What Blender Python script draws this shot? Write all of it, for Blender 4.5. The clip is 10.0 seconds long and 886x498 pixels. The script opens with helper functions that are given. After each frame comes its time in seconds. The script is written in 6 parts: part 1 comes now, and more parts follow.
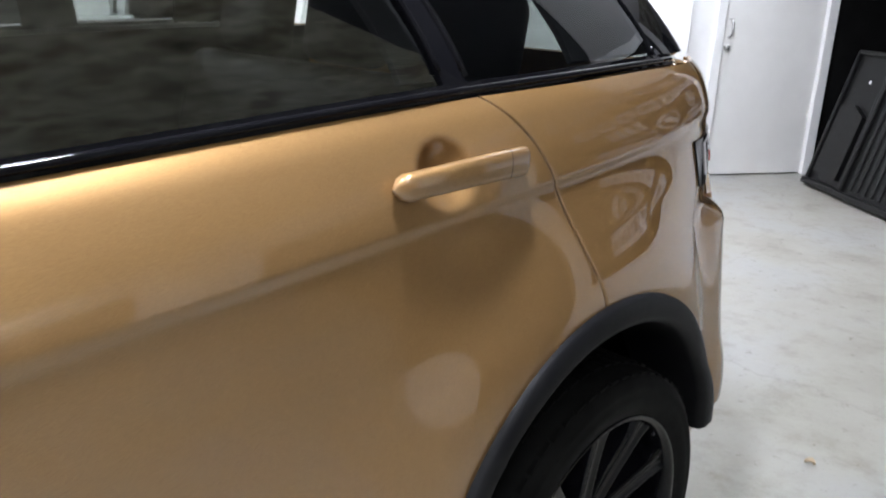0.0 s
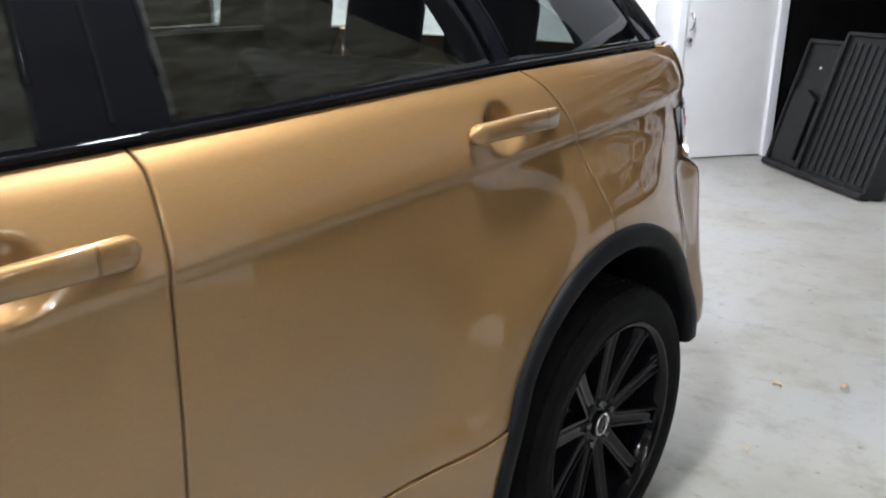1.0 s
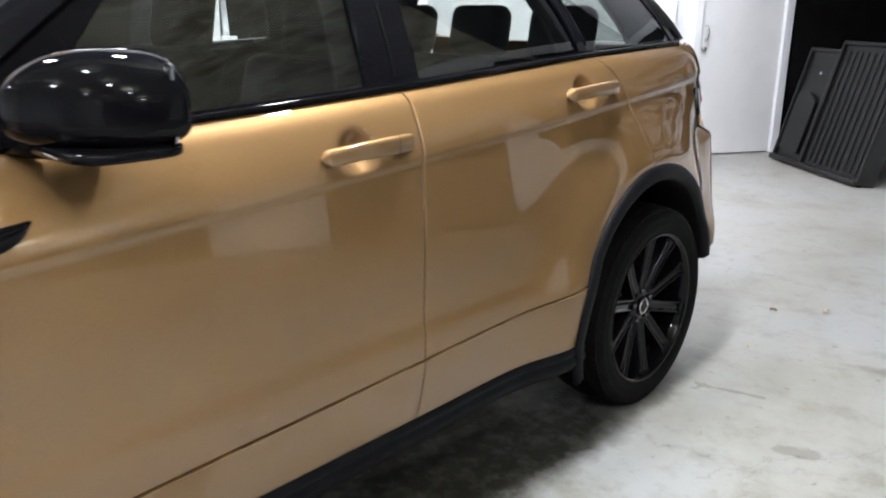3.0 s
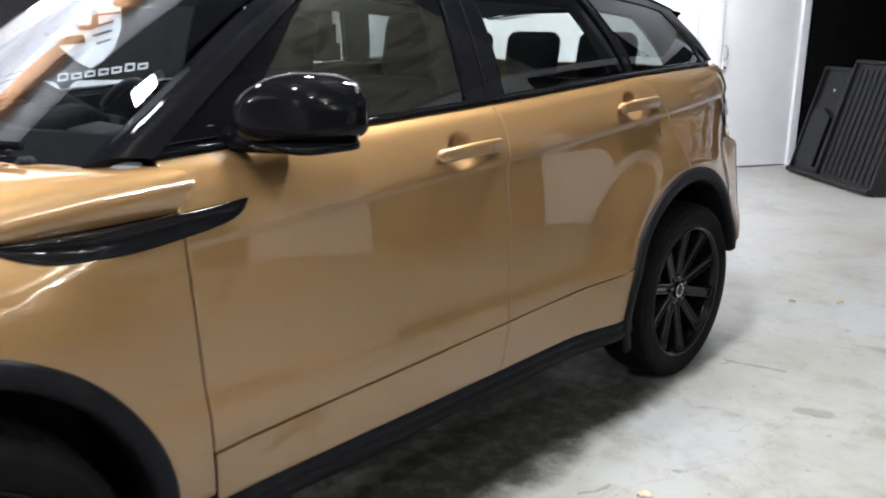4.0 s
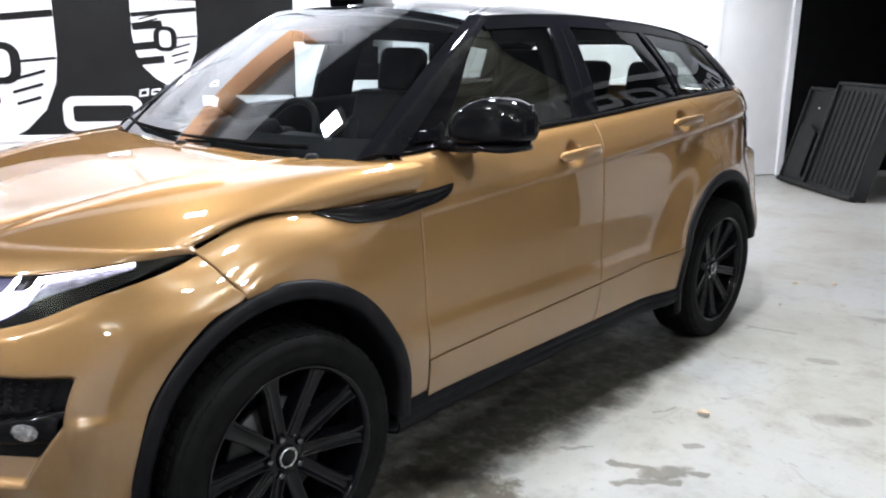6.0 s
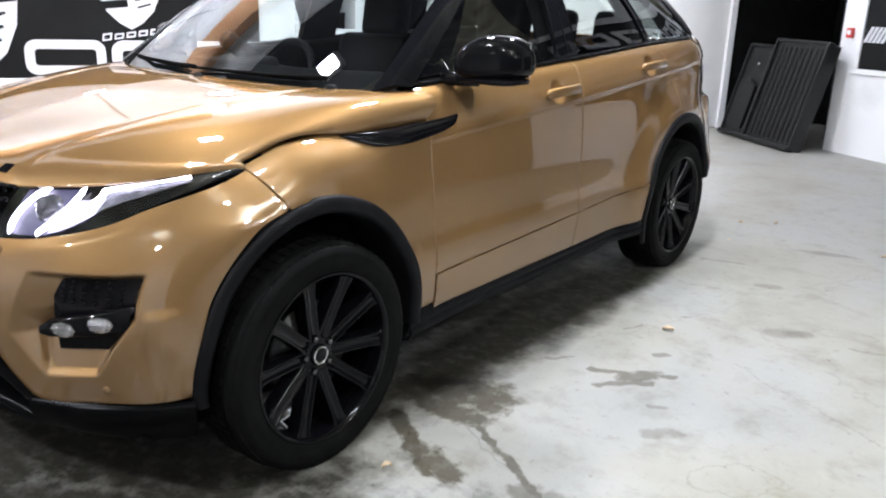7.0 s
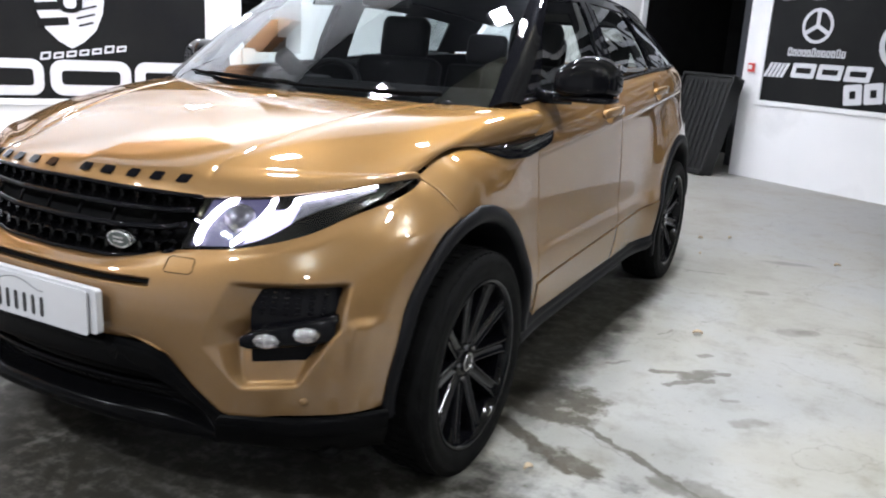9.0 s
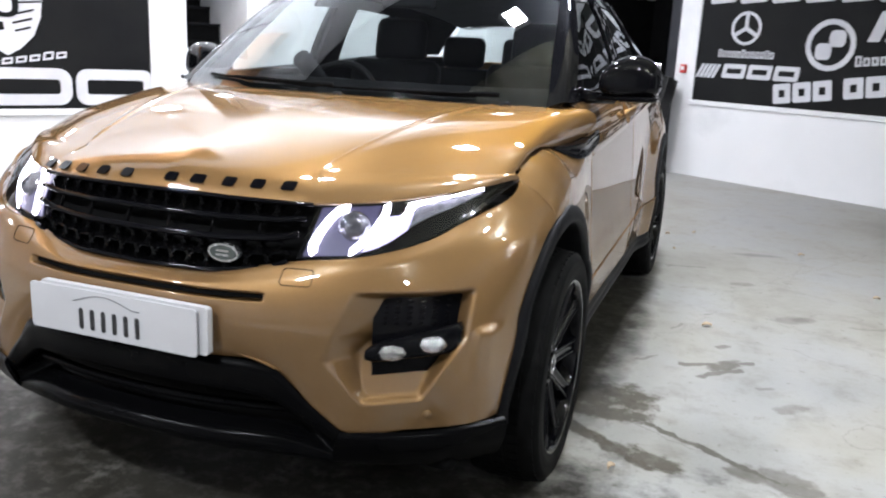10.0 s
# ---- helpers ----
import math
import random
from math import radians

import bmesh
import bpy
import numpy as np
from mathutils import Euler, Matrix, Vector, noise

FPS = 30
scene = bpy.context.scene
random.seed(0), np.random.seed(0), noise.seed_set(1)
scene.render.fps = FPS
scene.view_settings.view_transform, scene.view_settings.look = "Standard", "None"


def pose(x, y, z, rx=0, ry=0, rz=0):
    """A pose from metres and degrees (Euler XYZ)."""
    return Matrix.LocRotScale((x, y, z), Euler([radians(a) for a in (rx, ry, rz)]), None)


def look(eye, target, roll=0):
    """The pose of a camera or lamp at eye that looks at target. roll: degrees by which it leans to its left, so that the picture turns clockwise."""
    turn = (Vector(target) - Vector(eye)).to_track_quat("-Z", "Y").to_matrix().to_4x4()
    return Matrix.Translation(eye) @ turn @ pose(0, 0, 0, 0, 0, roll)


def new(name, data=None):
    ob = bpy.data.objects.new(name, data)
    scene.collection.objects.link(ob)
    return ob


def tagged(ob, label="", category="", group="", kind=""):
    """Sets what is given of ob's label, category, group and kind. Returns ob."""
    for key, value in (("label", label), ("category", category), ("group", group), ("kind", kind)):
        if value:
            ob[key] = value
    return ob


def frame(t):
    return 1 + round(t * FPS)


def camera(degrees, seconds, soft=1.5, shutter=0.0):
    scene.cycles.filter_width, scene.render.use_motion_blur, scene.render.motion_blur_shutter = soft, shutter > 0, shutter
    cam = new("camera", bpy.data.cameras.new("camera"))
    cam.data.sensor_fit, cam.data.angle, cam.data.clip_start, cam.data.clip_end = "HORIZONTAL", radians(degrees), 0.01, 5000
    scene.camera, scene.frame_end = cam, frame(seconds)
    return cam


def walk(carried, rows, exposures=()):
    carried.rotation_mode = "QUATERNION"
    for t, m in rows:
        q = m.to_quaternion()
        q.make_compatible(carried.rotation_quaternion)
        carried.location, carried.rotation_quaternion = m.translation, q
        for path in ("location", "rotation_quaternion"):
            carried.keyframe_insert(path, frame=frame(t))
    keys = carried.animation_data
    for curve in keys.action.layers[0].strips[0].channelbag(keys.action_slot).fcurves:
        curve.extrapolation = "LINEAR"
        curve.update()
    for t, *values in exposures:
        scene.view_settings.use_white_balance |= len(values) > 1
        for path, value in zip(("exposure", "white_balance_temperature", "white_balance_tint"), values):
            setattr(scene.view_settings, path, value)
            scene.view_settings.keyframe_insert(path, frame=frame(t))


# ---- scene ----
cam = camera(57.5, 10.0, 2.0, 0.5)
PATH = [
    (0, (1.601, 0.195, 1.346), (0.283, 1.569, 0.734), 2.2),
    (0.5, (1.703, 0.004, 1.342), (0.387, 1.384, 0.738), 0.7),
    (1, (1.771, -0.221, 1.342), (0.506, 1.205, 0.739), 0.7),
    (1.5, (1.858, -0.423, 1.337), (0.599, 1.016, 0.748), 0.5),
    (2, (1.988, -0.651, 1.327), (0.709, 0.774, 0.749), 0.4),
    (2.5, (2.089, -0.855, 1.327), (0.799, 0.56, 0.75), 0.4),
    (4, (2.36, -1.562, 1.364), (1.027, -0.167, 0.838), 0.2),
    (4.5, (2.452, -1.797, 1.362), (1.092, -0.418, 0.864), -0.5),
    (5, (2.560, -2.062, 1.397), (1.178, -0.704, 0.904), -1.0),
    (6.3, (2.526, -2.61, 1.435), (1.267, -1.141, 0.928), 1.3),
    (6.5, (2.536, -2.677, 1.422), (1.302, -1.196, 0.888), 1.5),
    (7, (2.547, -2.873, 1.383), (1.386, -1.354, 0.795), 1.8),
    (7.5, (2.451, -3.039, 1.354), (1.354, -1.46, 0.803), 2.5),
    (8, (2.313, -3.19, 1.325), (1.274, -1.56, 0.813), 2.9),
    (8.5, (2.15, -3.307, 1.322), (1.166, -1.64, 0.82), 2.9),
    (9, (1.878, -3.435, 1.308), (0.999, -1.711, 0.806), 3.3),
    (9.5, (1.632, -3.532, 1.284), (0.836, -1.767, 0.781), 3.2),
    (10, (1.358, -3.618, 1.263), (0.702, -1.79, 0.786), 2.9),
]
walk(cam, [(t, look(eye, target, roll)) for t, eye, target, roll in PATH],
     [(0.0, 0.36), (2.5, 0.40), (4.3, 0.50), (5.2, 0.52), (7.0, 0.36), (8.5, 0.25), (10.0, 0.18)])

# ---- world and light ----
ROOM = pose(0, 0, 0, 0, 0, -30.5)          # the hall stands askew to the car
CEIL = 3.1
world = bpy.data.worlds.new("hall_air")
scene.world = world
world.use_nodes = True
world.node_tree.nodes["Background"].inputs[0].default_value = (0.75, 0.82, 1.0, 1)
world.node_tree.nodes["Background"].inputs[1].default_value = 0.02

# Some lamps follow highlights on the car; the others are added fill.
LAMPS_AND_FILL = [  # u, v, share, added uplight as a multiple of share, drop below the ceiling
    (-2.38, -4.4, 0.2, 2.6, 0.95), (-2.38, -2.5, 0.2, 3.0, 0.95), (-2.38, -0.6, 0.2, 3.8, 0.95), (-2.38, 1.3, 0.2, 3.4, 0.95), (-2.7, 3.0, 0.45, 1.4, 0.55),
    (-3.3, -3.45, 0.1, 2.0, 0.95), (-3.3, -1.55, 0.1, 2.2, 0.95), (-3.3, 0.35, 0.1, 2.2, 0.95),
    (0.29, -0.99, 0.50, 0.1, 0.42), (0.35, 0.24, 0.55, 0.1, 0.42), (0.35, 1.15, 0.95, 0.55, 0.42),
    (1.7, -0.55, 0.20, 0.9, 0.38), (2.95, 0.11, 0.40, 0.6, 0.38), (0.5, -3.9, 0.8, 0.3, 0.38), (2.2, -3.4, 1.1, 0.3, 0.38),
    (4.8, -2.2, 0.35, 1.2, 0.38), (4.0, 1.6, 0.35, 4.2, 0.38), (5.8, 4.4, 0.7, 1.4, 0.38), (-3.4, 3.9, 0.40, 0.7, 0.38)]
LAMP_W = 60.0


# ---- materials ----
def nodes_of(name):
    m = bpy.data.materials.new(name)
    m.use_nodes = True
    nt = m.node_tree
    return m, nt, nt.nodes["Principled BSDF"]


def link(nt, a, b):
    nt.links.new(a, b)


def noise_node(nt, scale, detail=4.0, rough=0.6, coord=None, kind="ShaderNodeTexNoise"):
    n = nt.nodes.new(kind)
    n.inputs["Scale"].default_value = scale
    if "Detail" in n.inputs:
        n.inputs["Detail"].default_value = detail
    if "Roughness" in n.inputs:
        n.inputs["Roughness"].default_value = rough
    if coord is not None:
        link(nt, coord, n.inputs["Vector"])
    return n


def ramp(nt, fac, stops):
    r = nt.nodes.new("ShaderNodeValToRGB")
    e = r.color_ramp.elements
    while len(e) < len(stops):
        e.new(0.5)
    for k, (p, c) in enumerate(stops):
        e[k].position = p
        e[k].color = (*c, 1) if len(c) == 3 else c
    link(nt, fac, r.inputs[0])
    return r


def bump_into(nt, bsdf, height, strength, distance=0.01):
    b = nt.nodes.new("ShaderNodeBump")
    b.inputs["Strength"].default_value = strength
    b.inputs["Distance"].default_value = distance
    link(nt, height, b.inputs["Height"])
    link(nt, b.outputs[0], bsdf.inputs["Normal"])


def surface(name, a, b=None, rough=0.5, metal=0.0, scale=6.0, fine=90.0, bump=0.05, coat=0.0, rvar=0.1, spec=0.5):
    """A two-scale procedural surface: colour runs from a to b by coarse noise, roughness and relief by fine noise."""
    m, nt, p = nodes_of(name)
    b = b or tuple(min(1, c * 1.15) for c in a)
    co = nt.nodes.new("ShaderNodeTexCoord").outputs["Object"]
    n1, n2 = noise_node(nt, scale, 5, 0.6, co), noise_node(nt, fine, 3, 0.6, co)
    r = ramp(nt, n1.outputs[0], [(0.3, a), (0.7, b)])
    link(nt, r.outputs[0], p.inputs["Base Color"])
    mr = nt.nodes.new("ShaderNodeMapRange")
    mr.inputs[3].default_value, mr.inputs[4].default_value = max(0.0, rough - rvar), min(1.0, rough + rvar)
    link(nt, n2.outputs[0], mr.inputs[0])
    link(nt, mr.outputs[0], p.inputs["Roughness"])
    p.inputs["Metallic"].default_value = metal
    p.inputs["Coat Weight"].default_value = coat
    p.inputs["Coat Roughness"].default_value = 0.03
    p.inputs["Specular IOR Level"].default_value = spec
    if bump:
        bump_into(nt, p, n2.outputs[0], bump)
    return m


def paint_material():
    """Metallic bronze-gold under clear lacquer, with flake sparkle."""
    m, nt, p = nodes_of("gold_paint")
    co = nt.nodes.new("ShaderNodeTexCoord").outputs["Object"]
    fl = noise_node(nt, 900, 2, 0.5, co)
    big = noise_node(nt, 3, 3, 0.5, co)
    r = ramp(nt, fl.outputs[0], [(0.35, (0.205, 0.116, 0.046)), (0.7, (0.281, 0.164, 0.071))])
    link(nt, r.outputs[0], p.inputs["Base Color"])
    p.inputs["Metallic"].default_value = 0.62
    p.inputs["Specular IOR Level"].default_value = 0.0
    mr = nt.nodes.new("ShaderNodeMapRange")
    mr.inputs[3].default_value, mr.inputs[4].default_value = 0.47, 0.52
    link(nt, big.outputs[0], mr.inputs[0])
    link(nt, mr.outputs[0], p.inputs["Roughness"])
    p.inputs["Specular Tint"].default_value = (0.42, 0.35, 0.28, 1)      # flakes dim towards a slant
    p.inputs["Coat Weight"].default_value = 1.0
    p.inputs["Coat Roughness"].default_value = 0.012
    p.inputs["Coat IOR"].default_value = 1.74
    return m


def glass_material(name, tint, gloss_rough=0.0, sheen=0.05):
    """A thin pane: tinted see-through with a mirror sheen that grows at a slant."""
    m = bpy.data.materials.new(name)
    m.use_nodes = True
    nt = m.node_tree
    nt.nodes.remove(nt.nodes["Principled BSDF"])
    out = nt.nodes["Material Output"]
    tr = nt.nodes.new("ShaderNodeBsdfTransparent")
    tr.inputs[0].default_value = (*tint, 1)
    gl = nt.nodes.new("ShaderNodeBsdfGlossy")
    gl.inputs["Color"].default_value = (0.95, 0.97, 1, 1)
    gl.inputs["Roughness"].default_value = gloss_rough
    lw = nt.nodes.new("ShaderNodeLayerWeight")
    lw.inputs["Blend"].default_value = 0.5
    slant = math_node(nt, "POWER", lw.outputs["Facing"], 5.0)
    share = math_node(nt, "ADD", math_node(nt, "MULTIPLY", slant, 1.0 - sheen), sheen)
    mx = nt.nodes.new("ShaderNodeMixShader")
    link(nt, share, mx.inputs[0])
    link(nt, tr.outputs[0], mx.inputs[1])
    link(nt, gl.outputs[0], mx.inputs[2])
    link(nt, mx.outputs[0], out.inputs["Surface"])
    return m


def glow(name, colour, strength, base=1.0):
    m, nt, p = nodes_of(name)
    p.inputs["Base Color"].default_value = (*[c * base for c in colour], 1)
    p.inputs["Emission Color"].default_value = (*colour, 1)
    p.inputs["Emission Strength"].default_value = strength
    return m


def math_node(nt, op, a, b=None):
    n = nt.nodes.new("ShaderNodeMath")
    n.operation = op
    for k, v in enumerate((a, b)):
        if v is None:
            continue
        if isinstance(v, (int, float)):
            n.inputs[k].default_value = v
        else:
            link(nt, v, n.inputs[k])
    return n.outputs[0]


STAINS_AND_SHADE = [  # x, y, half length, half width, turn, strength
    # band along the sill: wet ground and the car's shade in one
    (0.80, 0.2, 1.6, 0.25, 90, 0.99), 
    # under and before the nose: wet floor, darkened further for its shade
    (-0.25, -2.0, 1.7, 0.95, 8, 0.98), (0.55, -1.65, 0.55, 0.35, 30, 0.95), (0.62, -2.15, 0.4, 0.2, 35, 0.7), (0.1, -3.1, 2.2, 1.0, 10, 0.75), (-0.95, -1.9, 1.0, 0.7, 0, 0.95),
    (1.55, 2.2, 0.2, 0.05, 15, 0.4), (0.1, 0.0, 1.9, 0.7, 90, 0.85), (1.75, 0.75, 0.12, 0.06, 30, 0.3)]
WET = [  # damp brown patches drawn along short lines: x0, y0, x1, y1, half width, strength
    (0.84, -0.72, 1.04, -0.66, 0.13, 0.88), (0.95, -0.80, 1.12, -0.80, 0.065, 0.85), (0.90, -0.96, 1.22, -1.17, 0.030, 0.95), (1.12, -1.08, 1.25, -1.13, 0.05, 0.9),
    (1.18, -0.86, 1.62, -1.09, 0.014, 0.8), (1.50, -1.06, 1.68, -1.12, 0.045, 0.6), (1.58, -1.03, 1.68, -1.07, 0.035, 0.5),
    (1.26, -0.17, 1.52, -0.03, 0.018, 0.65), (1.33, -0.28, 1.49, -0.13, 0.016, 0.65), (1.37, -0.16, 1.45, -0.06, 0.042, 0.7),
    (1.38, 0.12, 1.42, 0.16, 0.014, 0.5), (1.57, -0.31, 1.60, -0.29, 0.018, 0.4), (1.64, -0.50, 1.70, -0.44, 0.030, 0.4), (1.42, 1.35, 1.50, 1.38, 0.03, 0.35),
    (0.95, 0.87, 0.99, 0.91, 0.010, 0.5), (1.02, 1.55, 1.05, 1.62, 0.010, 0.4), (1.02, 1.60, 1.25, 1.66, 0.010, 0.4), (1.05, -0.20, 1.12, -0.12, 0.008, 0.45),
    (1.16, 0.30, 1.20, 0.40, 0.007, 0.4), (1.30, 0.62, 1.33, 0.64, 0.010, 0.4), (1.75, 0.75, 1.80, 0.80, 0.03, 0.3), (2.0, 0.75, 2.25, 0.84, 0.012, 0.35)]
RINGS = [(1.93, 0.90, 0.13, 0.055, 15), (1.97, -0.59, 0.13, 0.08, 40)]   # dried tide marks


CRACKS = [(1.10, -0.83, 1.75, -1.19, 0.006), (1.66, 0.25, 2.3, -0.06, 0.004), (1.3, 1.0, 2.3, 2.6, 0.003)]   # x0, y0, x1, y1, half width


def floor_material():
    """Worn grey concrete: blue-grey dust, oily stains with ragged edges, shade painted in under the car and nose, fine
    cracks.
    """
    m, nt, p = nodes_of("concrete_floor")
    geo = nt.nodes.new("ShaderNodeNewGeometry")
    co = geo.outputs["Position"]
    big, mid, fine = noise_node(nt, 0.9, 6, 0.62, co), noise_node(nt, 5, 8, 0.68, co), noise_node(nt, 70, 5, 0.7, co)
    base = ramp(nt, big.outputs[0], [(0.32, (0.252, 0.241, 0.208)), (0.47, (0.306, 0.297, 0.268)), (0.56, (0.312, 0.309, 0.294)), (0.70, (0.296, 0.297, 0.290))])
    worn = ramp(nt, mid.outputs[0], [(0.34, (0.60, 0.58, 0.53)), (0.43, (0.86, 0.85, 0.82)), (0.50, (1, 1, 1)), (0.72, (1.06, 1.06, 1.07))])
    mx = nt.nodes.new("ShaderNodeMix")
    mx.data_type, mx.blend_type = "RGBA", "MULTIPLY"
    mx.inputs[0].default_value = 0.62
    link(nt, base.outputs[0], mx.inputs[6])
    link(nt, worn.outputs[0], mx.inputs[7])
    speck = ramp(nt, fine.outputs[0], [(0.28, (0.55, 0.54, 0.51)), (0.40, (1, 1, 1)), (0.62, (1, 1, 1)), (0.74, (1.15, 1.15, 1.15))])
    sp = nt.nodes.new("ShaderNodeMix")
    sp.data_type, sp.blend_type = "RGBA", "MULTIPLY"
    sp.inputs[0].default_value = 0.6
    link(nt, mx.outputs[2], sp.inputs[6])
    link(nt, speck.outputs[0], sp.inputs[7])
    fleck = noise_node(nt, 17, 10, 0.75, co)
    dirt = ramp(nt, fleck.outputs[0], [(0.33, (0.36, 0.33, 0.27)), (0.37, (0.80, 0.78, 0.74)), (0.41, (1, 1, 1)), (0.70, (1.05, 1.05, 1.05))])
    sp2 = nt.nodes.new("ShaderNodeMix")
    sp2.data_type, sp2.blend_type = "RGBA", "MULTIPLY"
    sp2.inputs[0].default_value = 0.75
    link(nt, sp.outputs[2], sp2.inputs[6])
    link(nt, dirt.outputs[0], sp2.inputs[7])
    mx = sp2
    # ragged stains; those under the car and nose also paint in its shade
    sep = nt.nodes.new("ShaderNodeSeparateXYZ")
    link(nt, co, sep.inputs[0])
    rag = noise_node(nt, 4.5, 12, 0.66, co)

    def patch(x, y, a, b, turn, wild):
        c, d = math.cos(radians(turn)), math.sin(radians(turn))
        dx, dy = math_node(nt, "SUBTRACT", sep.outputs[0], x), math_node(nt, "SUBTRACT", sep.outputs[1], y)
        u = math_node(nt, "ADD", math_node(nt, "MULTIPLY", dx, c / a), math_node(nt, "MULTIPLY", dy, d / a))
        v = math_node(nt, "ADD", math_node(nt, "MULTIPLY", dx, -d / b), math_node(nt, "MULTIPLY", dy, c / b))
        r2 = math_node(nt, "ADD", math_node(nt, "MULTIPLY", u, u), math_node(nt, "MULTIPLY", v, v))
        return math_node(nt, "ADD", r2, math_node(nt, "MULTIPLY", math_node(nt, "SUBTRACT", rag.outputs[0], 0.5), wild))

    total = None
    for x, y, a, b, turn, s in STAINS_AND_SHADE:
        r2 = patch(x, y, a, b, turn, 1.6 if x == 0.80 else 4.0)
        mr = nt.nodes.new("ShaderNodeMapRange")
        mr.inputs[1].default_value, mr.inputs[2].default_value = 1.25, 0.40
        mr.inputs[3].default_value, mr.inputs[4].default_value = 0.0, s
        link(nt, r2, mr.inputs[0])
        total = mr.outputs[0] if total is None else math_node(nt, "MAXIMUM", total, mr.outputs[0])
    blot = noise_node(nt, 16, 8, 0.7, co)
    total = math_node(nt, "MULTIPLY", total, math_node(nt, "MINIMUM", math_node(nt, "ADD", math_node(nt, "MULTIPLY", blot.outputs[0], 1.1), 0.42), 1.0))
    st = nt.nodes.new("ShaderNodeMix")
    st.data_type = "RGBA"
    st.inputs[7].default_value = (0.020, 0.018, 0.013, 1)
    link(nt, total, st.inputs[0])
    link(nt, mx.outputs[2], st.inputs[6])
    ragged = noise_node(nt, 11.0, 10, 0.68, co)
    drift = noise_node(nt, 7.0, 6, 0.6, co)
    bend = nt.nodes.new("ShaderNodeVectorMath")
    bend.operation = "MULTIPLY_ADD"
    link(nt, drift.outputs[1], bend.inputs[0])
    bend.inputs[1].default_value = (0.11, 0.11, 0.0)
    link(nt, co, bend.inputs[2])
    bent = nt.nodes.new("ShaderNodeSeparateXYZ")
    link(nt, bend.outputs[0], bent.inputs[0])
    damp = None
    for x0, y0, x1, y1, w, s in WET:
        ln = math.hypot(x1 - x0, y1 - y0)
        c, d = (x1 - x0) / ln, (y1 - y0) / ln
        dx, dy = math_node(nt, "SUBTRACT", bent.outputs[0], x0 + 0.055), math_node(nt, "SUBTRACT", bent.outputs[1], y0 + 0.055)
        u = math_node(nt, "ADD", math_node(nt, "MULTIPLY", dx, c), math_node(nt, "MULTIPLY", dy, d))
        v = math_node(nt, "ADD", math_node(nt, "MULTIPLY", dx, -d), math_node(nt, "MULTIPLY", dy, c))
        u = math_node(nt, "SUBTRACT", u, math_node(nt, "MINIMUM", math_node(nt, "MAXIMUM", u, 0.0), ln))
        r2 = math_node(nt, "DIVIDE", math_node(nt, "ADD", math_node(nt, "MULTIPLY", u, u), math_node(nt, "MULTIPLY", v, v)), w * w)
        r2 = math_node(nt, "ADD", r2, math_node(nt, "MULTIPLY", math_node(nt, "SUBTRACT", ragged.outputs[0], 0.5), 7.0))
        mr = nt.nodes.new("ShaderNodeMapRange")
        mr.inputs[1].default_value, mr.inputs[2].default_value = 1.75, 0.55
        mr.inputs[3].default_value, mr.inputs[4].default_value = 0.0, s
        link(nt, r2, mr.inputs[0])
        damp = mr.outputs[0] if damp is None else math_node(nt, "MAXIMUM", damp, mr.outputs[0])
    for x, y, a, b, turn in RINGS:
        mr = nt.nodes.new("ShaderNodeMapRange")
        mr.inputs[1].default_value, mr.inputs[2].default_value = 0.16, 0.0
        mr.inputs[3].default_value, mr.inputs[4].default_value = 0.0, 0.28
        link(nt, math_node(nt, "ABSOLUTE", math_node(nt, "SUBTRACT", patch(x, y, a, b, turn, 6.0), 1.0)), mr.inputs[0])
        damp = math_node(nt, "MAXIMUM", damp, mr.outputs[0])
    damp = math_node(nt, "MULTIPLY", damp, math_node(nt, "MINIMUM", math_node(nt, "ADD", math_node(nt, "MULTIPLY", blot.outputs[0], 1.0), 0.5), 1.0))
    wet = nt.nodes.new("ShaderNodeMix")
    wet.data_type, wet.blend_type = "RGBA", "MULTIPLY"
    wet.inputs[7].default_value = (0.20, 0.17, 0.115, 1)
    link(nt, damp, wet.inputs[0])
    link(nt, st.outputs[2], wet.inputs[6])
    st = wet
    # long cracks
    for x0, y0, x1, y1, w in CRACKS:
        ln = math.hypot(x1 - x0, y1 - y0)
        c, d = (x1 - x0) / ln, (y1 - y0) / ln
        dx, dy = math_node(nt, "SUBTRACT", sep.outputs[0], x0), math_node(nt, "SUBTRACT", sep.outputs[1], y0)
        u = math_node(nt, "ADD", math_node(nt, "MULTIPLY", dx, c / ln), math_node(nt, "MULTIPLY", dy, d / ln))
        v = math_node(nt, "ADD", math_node(nt, "MULTIPLY", dx, -d), math_node(nt, "MULTIPLY", dy, c))
        v = math_node(nt, "ADD", v, math_node(nt, "MULTIPLY", math_node(nt, "SUBTRACT", rag.outputs[0], 0.5), 0.22))
        mr = nt.nodes.new("ShaderNodeMapRange")
        mr.inputs[1].default_value, mr.inputs[2].default_value = w, 0.0
        mr.inputs[3].default_value, mr.inputs[4].default_value = 0.0, 0.5
        link(nt, math_node(nt, "ABSOLUTE", v), mr.inputs[0])
        inside = math_node(nt, "LESS_THAN", math_node(nt, "ABSOLUTE", math_node(nt, "SUBTRACT", u, 0.5)), 0.5)
        ck = nt.nodes.new("ShaderNodeMix")
        ck.data_type = "RGBA"
        ck.inputs[7].default_value = (0.12, 0.11, 0.095, 1)
        link(nt, math_node(nt, "MULTIPLY", mr.outputs[0], inside), ck.inputs[0])
        link(nt, st.outputs[2], ck.inputs[6])
        st = ck
    # cracks
    vor = noise_node(nt, 0.55, 2, 0.5, co, "ShaderNodeTexVoronoi")
